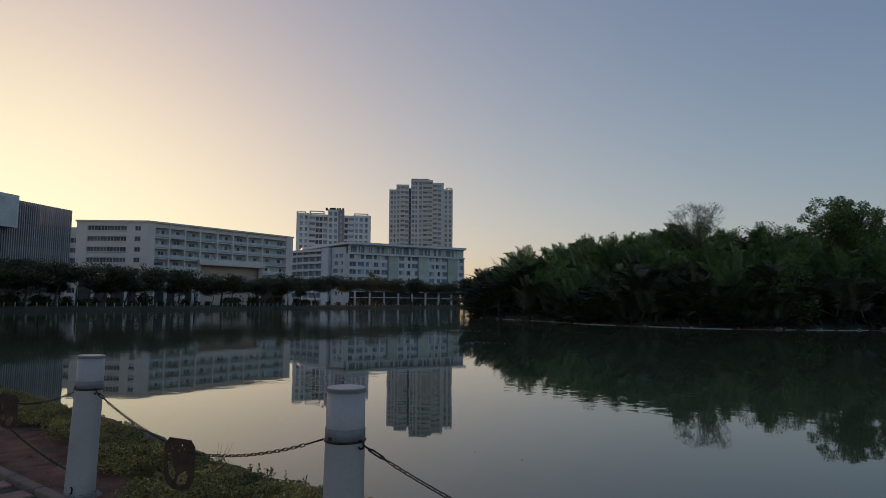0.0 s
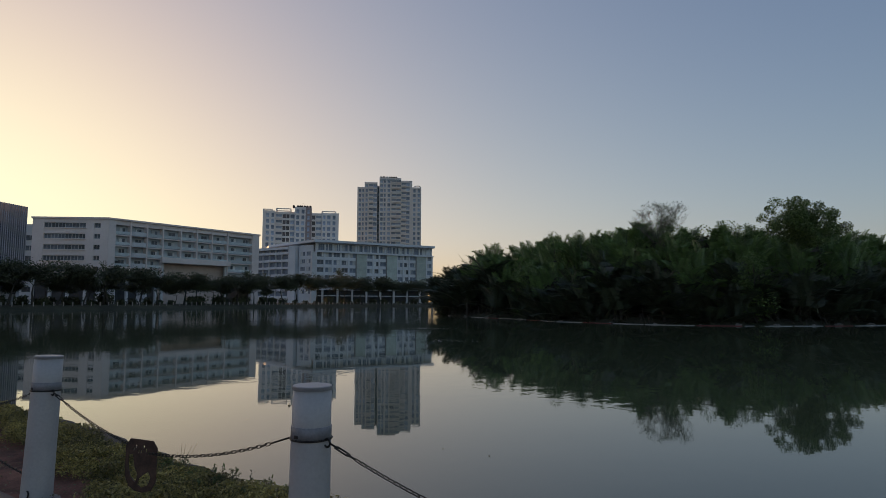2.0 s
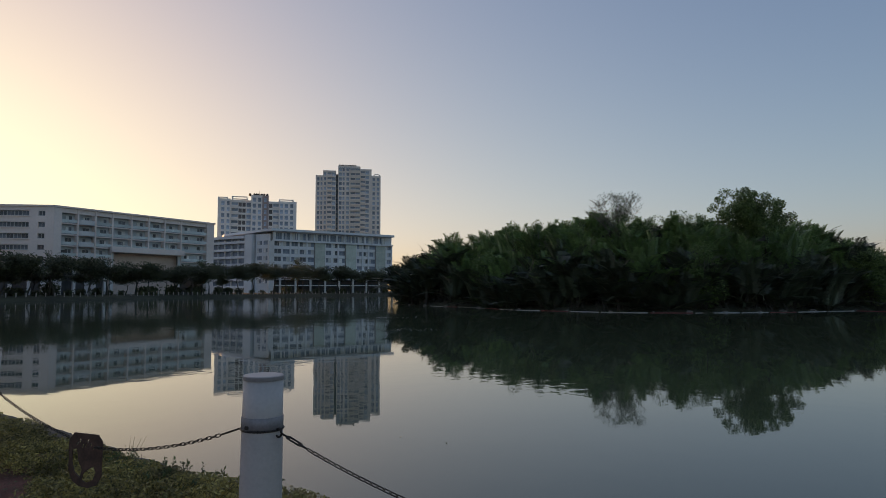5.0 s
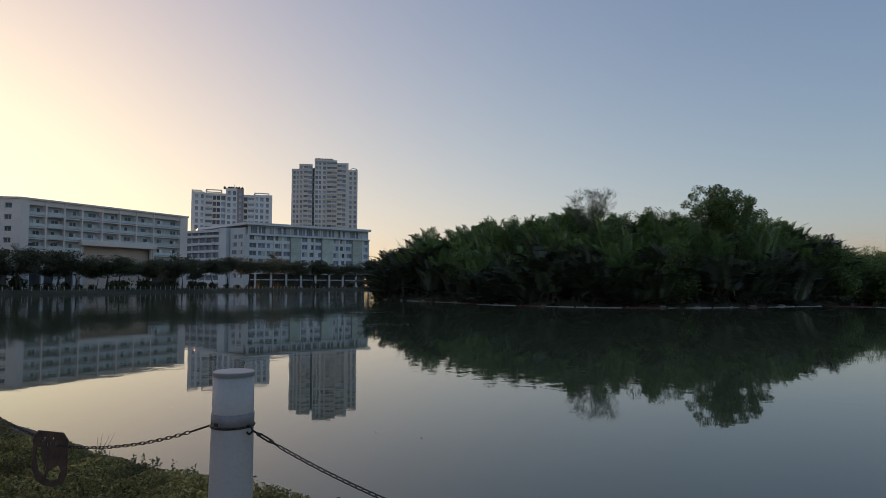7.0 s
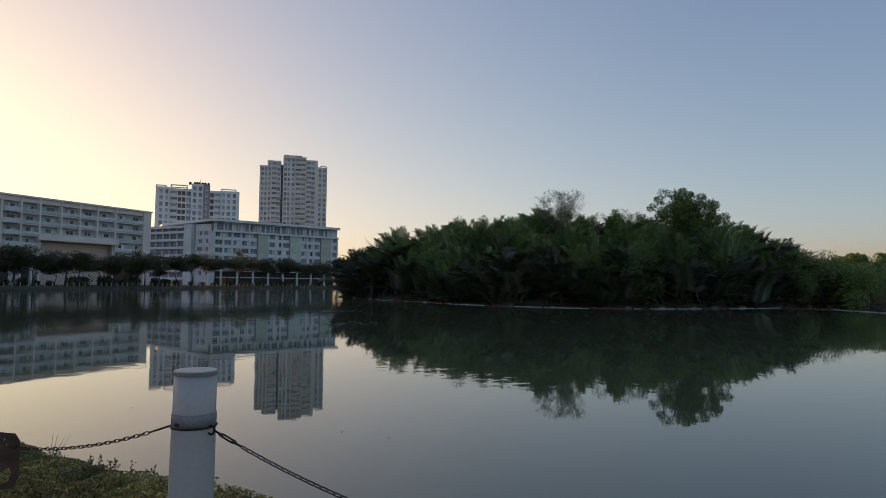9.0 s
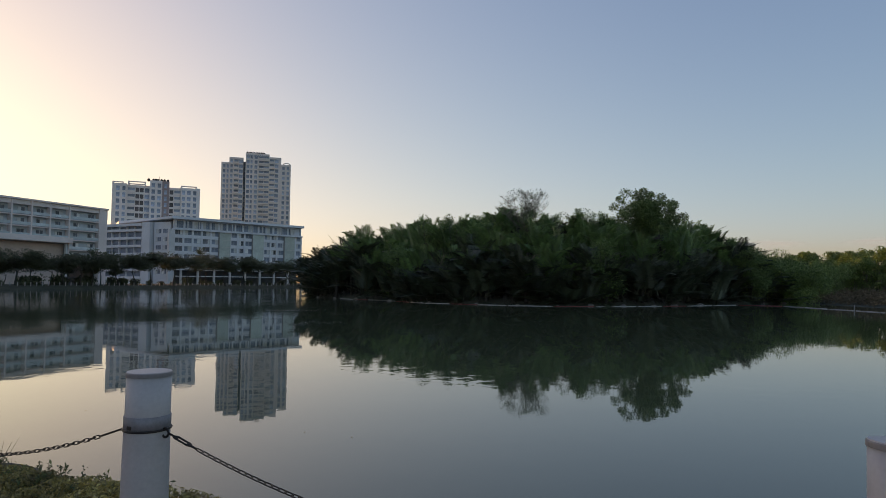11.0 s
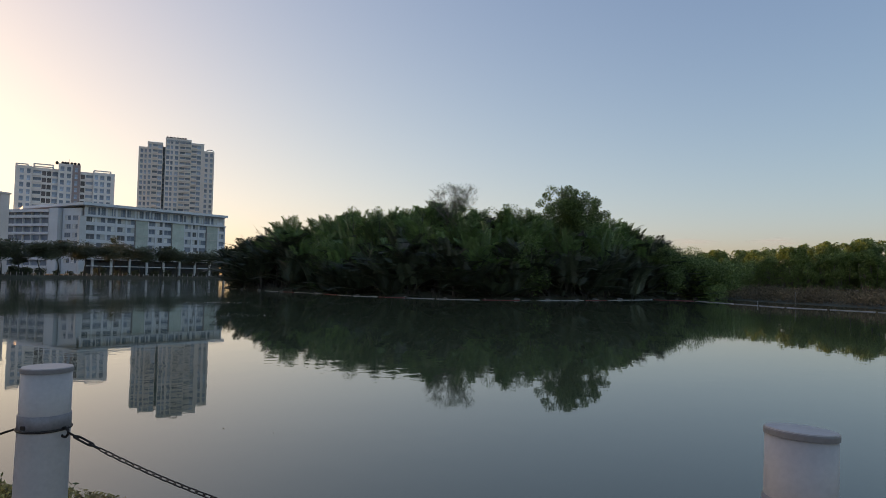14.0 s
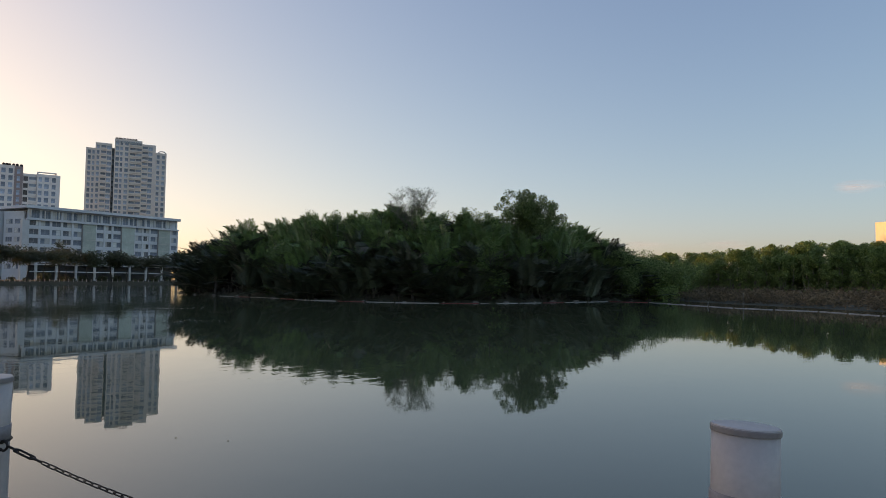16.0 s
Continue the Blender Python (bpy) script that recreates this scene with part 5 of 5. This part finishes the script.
def floating_leaves():
    g = np.random.default_rng(12)
    for x, y in ((-4.33, 9.27), (-2.78, 10.44), (0.37, 8.32), (4.26, 18.4), (8.9, 18.6), (0.94, 7.92), (25.3, 23.8), (6.1, 16.3)):
        bm = bmesh.new()
        n = 10
        vs = [bm.verts.new((0.075 * math.cos(t) * (1 + 0.2 * math.cos(t)), 0.03 * math.sin(t), 0.010 * math.cos(2 * t) + 0.012)) for t in np.linspace(0, 2 * math.pi, n, endpoint=False)]
        bm.faces.new(vs)
        ob = tagged(new("floating_leaf", mesh_of("floating_leaf", bm, DRY)), "curled dry leaf floating on the lake", "leaf", "leaves floating on the lake")
        ob.matrix_basis = pose(x, y, 0.0, 0, 0, g.uniform(0, 360)) @ Matrix.Scale(0.28, 4)


floating_leaves()


def floating_specks():
    g = np.random.default_rng(52)
    C, size = [], []
    for a, D, w in ((-7.2, 34, 1.1), (-6.9, 19.5, 0.5), (3.1, 31, 0.8), (-5.7, 110, 3.5), (1.5, 45, 0.9)):
        x, y = polar(a, D)
        k = 70
        C.append(np.stack([x + g.normal(0, w, k), y + g.normal(0, w * 0.9, k), g.uniform(0.005, 0.02, k)], 1))
        size.append(np.full(k, 0.0022 * D))
    V, F = leaf_arrays(np.concatenate(C), np.concatenate(size), g, 2.0, 0.6)
    tagged(new("floating_specks", raw_mesh("floating_specks", V, F, FOAM)), "patches of small pale flakes floating on the lake", "debris", kind="stuff")


floating_specks()


def edge_stones():
    g = np.random.default_rng(8)
    s = -13.0
    while s < -4.6:
        w = g.uniform(0.35, 0.75)
        bm = bmesh.new()
        bmesh.ops.create_icosphere(bm, subdivisions=2, radius=0.5)
        for v in bm.verts:
            v.co += v.co.normalized() * 0.12 * noise.noise(v.co * 3 + Vector((s, 0, 0)))
            v.co = Vector((v.co.x * w * 1.1, v.co.y * 0.34, v.co.z * 0.13))
        ob = tagged(new("edge_stone", mesh_of("edge_stone", bm, STONE)), "flat brown stone on the lake edge", "stone", "stones along the lake edge")
        ob.matrix_basis = Matrix.Translation((*sn(s + w / 2, bank_edge(s + w / 2) + 0.02 + g.normal(0, 0.02)), 0.60 + g.normal(0, 0.012))) @ SN @ pose(0, 0, 0, g.normal(0, 5), g.normal(0, 4), g.normal(0, 4))
        s += w


edge_stones()


def litter():
    g = np.random.default_rng(2)
    C = []
    for _ in range(1100):
        s0 = g.uniform(-9, -3)
        n0 = g.uniform(1.72, cover_edge(s0))
        C.append((*sn(s0, n0), 0.635))
    V, F = leaf_arrays(np.array(C), 0.024, g, 1.0, 0.5, 0.08)
    tagged(new("fallen_leaves", raw_mesh("fallen_leaves", V, F, DRY)), "fallen dry leaves on the bare soil", "leaves", kind="stuff")


litter()


# ---- thin evening cloud far beyond the wood ----
def cloud(a, e, width, height, seed):
    m = bpy.data.materials.new("cloud_veil")
    m.use_nodes = True
    N, L = m.node_tree.nodes, m.node_tree.links
    b = N["Principled BSDF"]
    b.inputs["Base Color"].default_value, b.inputs["Roughness"].default_value, b.inputs["Specular IOR Level"].default_value = (0.85, 0.80, 0.78, 1), 1.0, 0.0
    # weak emission added so the cloud stands out from the sky behind
    b.inputs["Emission Color"].default_value, b.inputs["Emission Strength"].default_value = (1.0, 0.86, 0.80, 1), 0.17
    co = N.new("ShaderNodeTexCoord")
    mp = N.new("ShaderNodeMapping")
    mp.inputs["Scale"].default_value, mp.inputs["Location"].default_value = (1.5, 1, 6.0), (seed, 0, 0)
    n = N.new("ShaderNodeTexNoise")
    n.inputs["Scale"].default_value, n.inputs["Detail"].default_value = 1.6, 5.0
    L.new(co.outputs["Generated"], mp.inputs[0]), L.new(mp.outputs[0], n.inputs["Vector"])
    ln = N.new("ShaderNodeVectorMath")
    ln.operation = "DISTANCE"
    ln.inputs[1].default_value = (0.5, 0.5, 0.5)
    L.new(co.outputs["Generated"], ln.inputs[0])
    r = N.new("ShaderNodeMapRange")
    r.inputs["From Min"].default_value, r.inputs["From Max"].default_value = 0.5, 0.1
    L.new(ln.outputs["Value"], r.inputs["Value"])
    k = N.new("ShaderNodeMapRange")
    k.inputs["From Min"].default_value, k.inputs["From Max"].default_value, k.inputs["To Max"].default_value = 0.3, 0.7, 0.9
    L.new(n.outputs["Fac"], k.inputs["Value"])
    mu = N.new("ShaderNodeMath")
    mu.operation = "MULTIPLY"
    L.new(r.outputs[0], mu.inputs[0]), L.new(k.outputs[0], mu.inputs[1]), L.new(mu.outputs[0], b.inputs["Alpha"])
    bm = bmesh.new()
    nx, ny = 16, 6
    vs = [[bm.verts.new(((i / nx - 0.5) * width, 12 * math.sin(3 * i / nx), (j / ny - 0.5) * height)) for j in range(ny + 1)] for i in range(nx + 1)]
    for i in range(nx):
        for j in range(ny):
            bm.faces.new((vs[i][j], vs[i + 1][j], vs[i + 1][j + 1], vs[i][j + 1]))
    ob = tagged(new("backdrop", mesh_of("backdrop", bm, m)), "thin pale evening cloud low in the sky, with a faint added glow", "cloud", kind="structure")
    x, y = polar(a, 3000)
    ob.matrix_basis = pose(x, y, 3000 * e, 0, 0, -a)


cloud(61.5, 0.136, 520, 75, 0.0)
cloud(46.0, 0.060, 640, 60, 3.0)

# ---- kerb stones and pavers, the nearest as single pieces ----
KERB_N, KERB_W = 1.822, 0.078
kerb = empty("kerb", SN @ pose(0, 0, 0), "concrete kerb along the soil verge", "kerb", kind="structure")
stone = piece_mesh("kerb_stone", 0.49, KERB_W, 0.16, KERB, 0.008)
for k in range(-24, 10):
    hung("kerb_stone", stone, kerb, pose(k * 0.5 - 0.2, KERB_N, 0.485, 0, 0, 0.3 * math.sin(k * 5)))
paver = piece_mesh("paver", 0.192, 0.392, 0.05, PAVER, 0.004)
for j in range(8):
    for k in range(36):
        m = pose(-9.0 + k * 0.2, 1.58 - j * 0.4 - (k % 2) * 0.2, 0.560 + 0.003 * math.sin(k * 7 + j * 3), 0.4 * math.sin(k * 3 + j), 0.5 * math.cos(k * 5), 0.4 * math.sin(k + 2 * j))
        hung("paver", paver, pavement, m)
V, F = [], []
for j in range(12):
    for k in range(120):
        if j < 8 and 0 <= k - 30 < 36:
            continue
        x, y = -15.0 + k * 0.2, 1.58 - j * 0.4 - (k % 2) * 0.2
        i = len(V)
        V += [(x + a, y + b, z) for z in (0.575, 0.608) for a, b in ((-0.096, -0.196), (0.096, -0.196), (0.096, 0.196), (-0.096, 0.196))]
        F += [(i + 4, i + 5, i + 6, i + 7), (i, i + 1, i + 5, i + 4), (i + 1, i + 2, i + 6, i + 5), (i + 2, i + 3, i + 7, i + 6), (i + 3, i, i + 4, i + 7)]
rest = hung("far_pavers", raw_mesh("far_pavers", V, F, PAVER), pavement, None, "red brick pavers", "stuff")
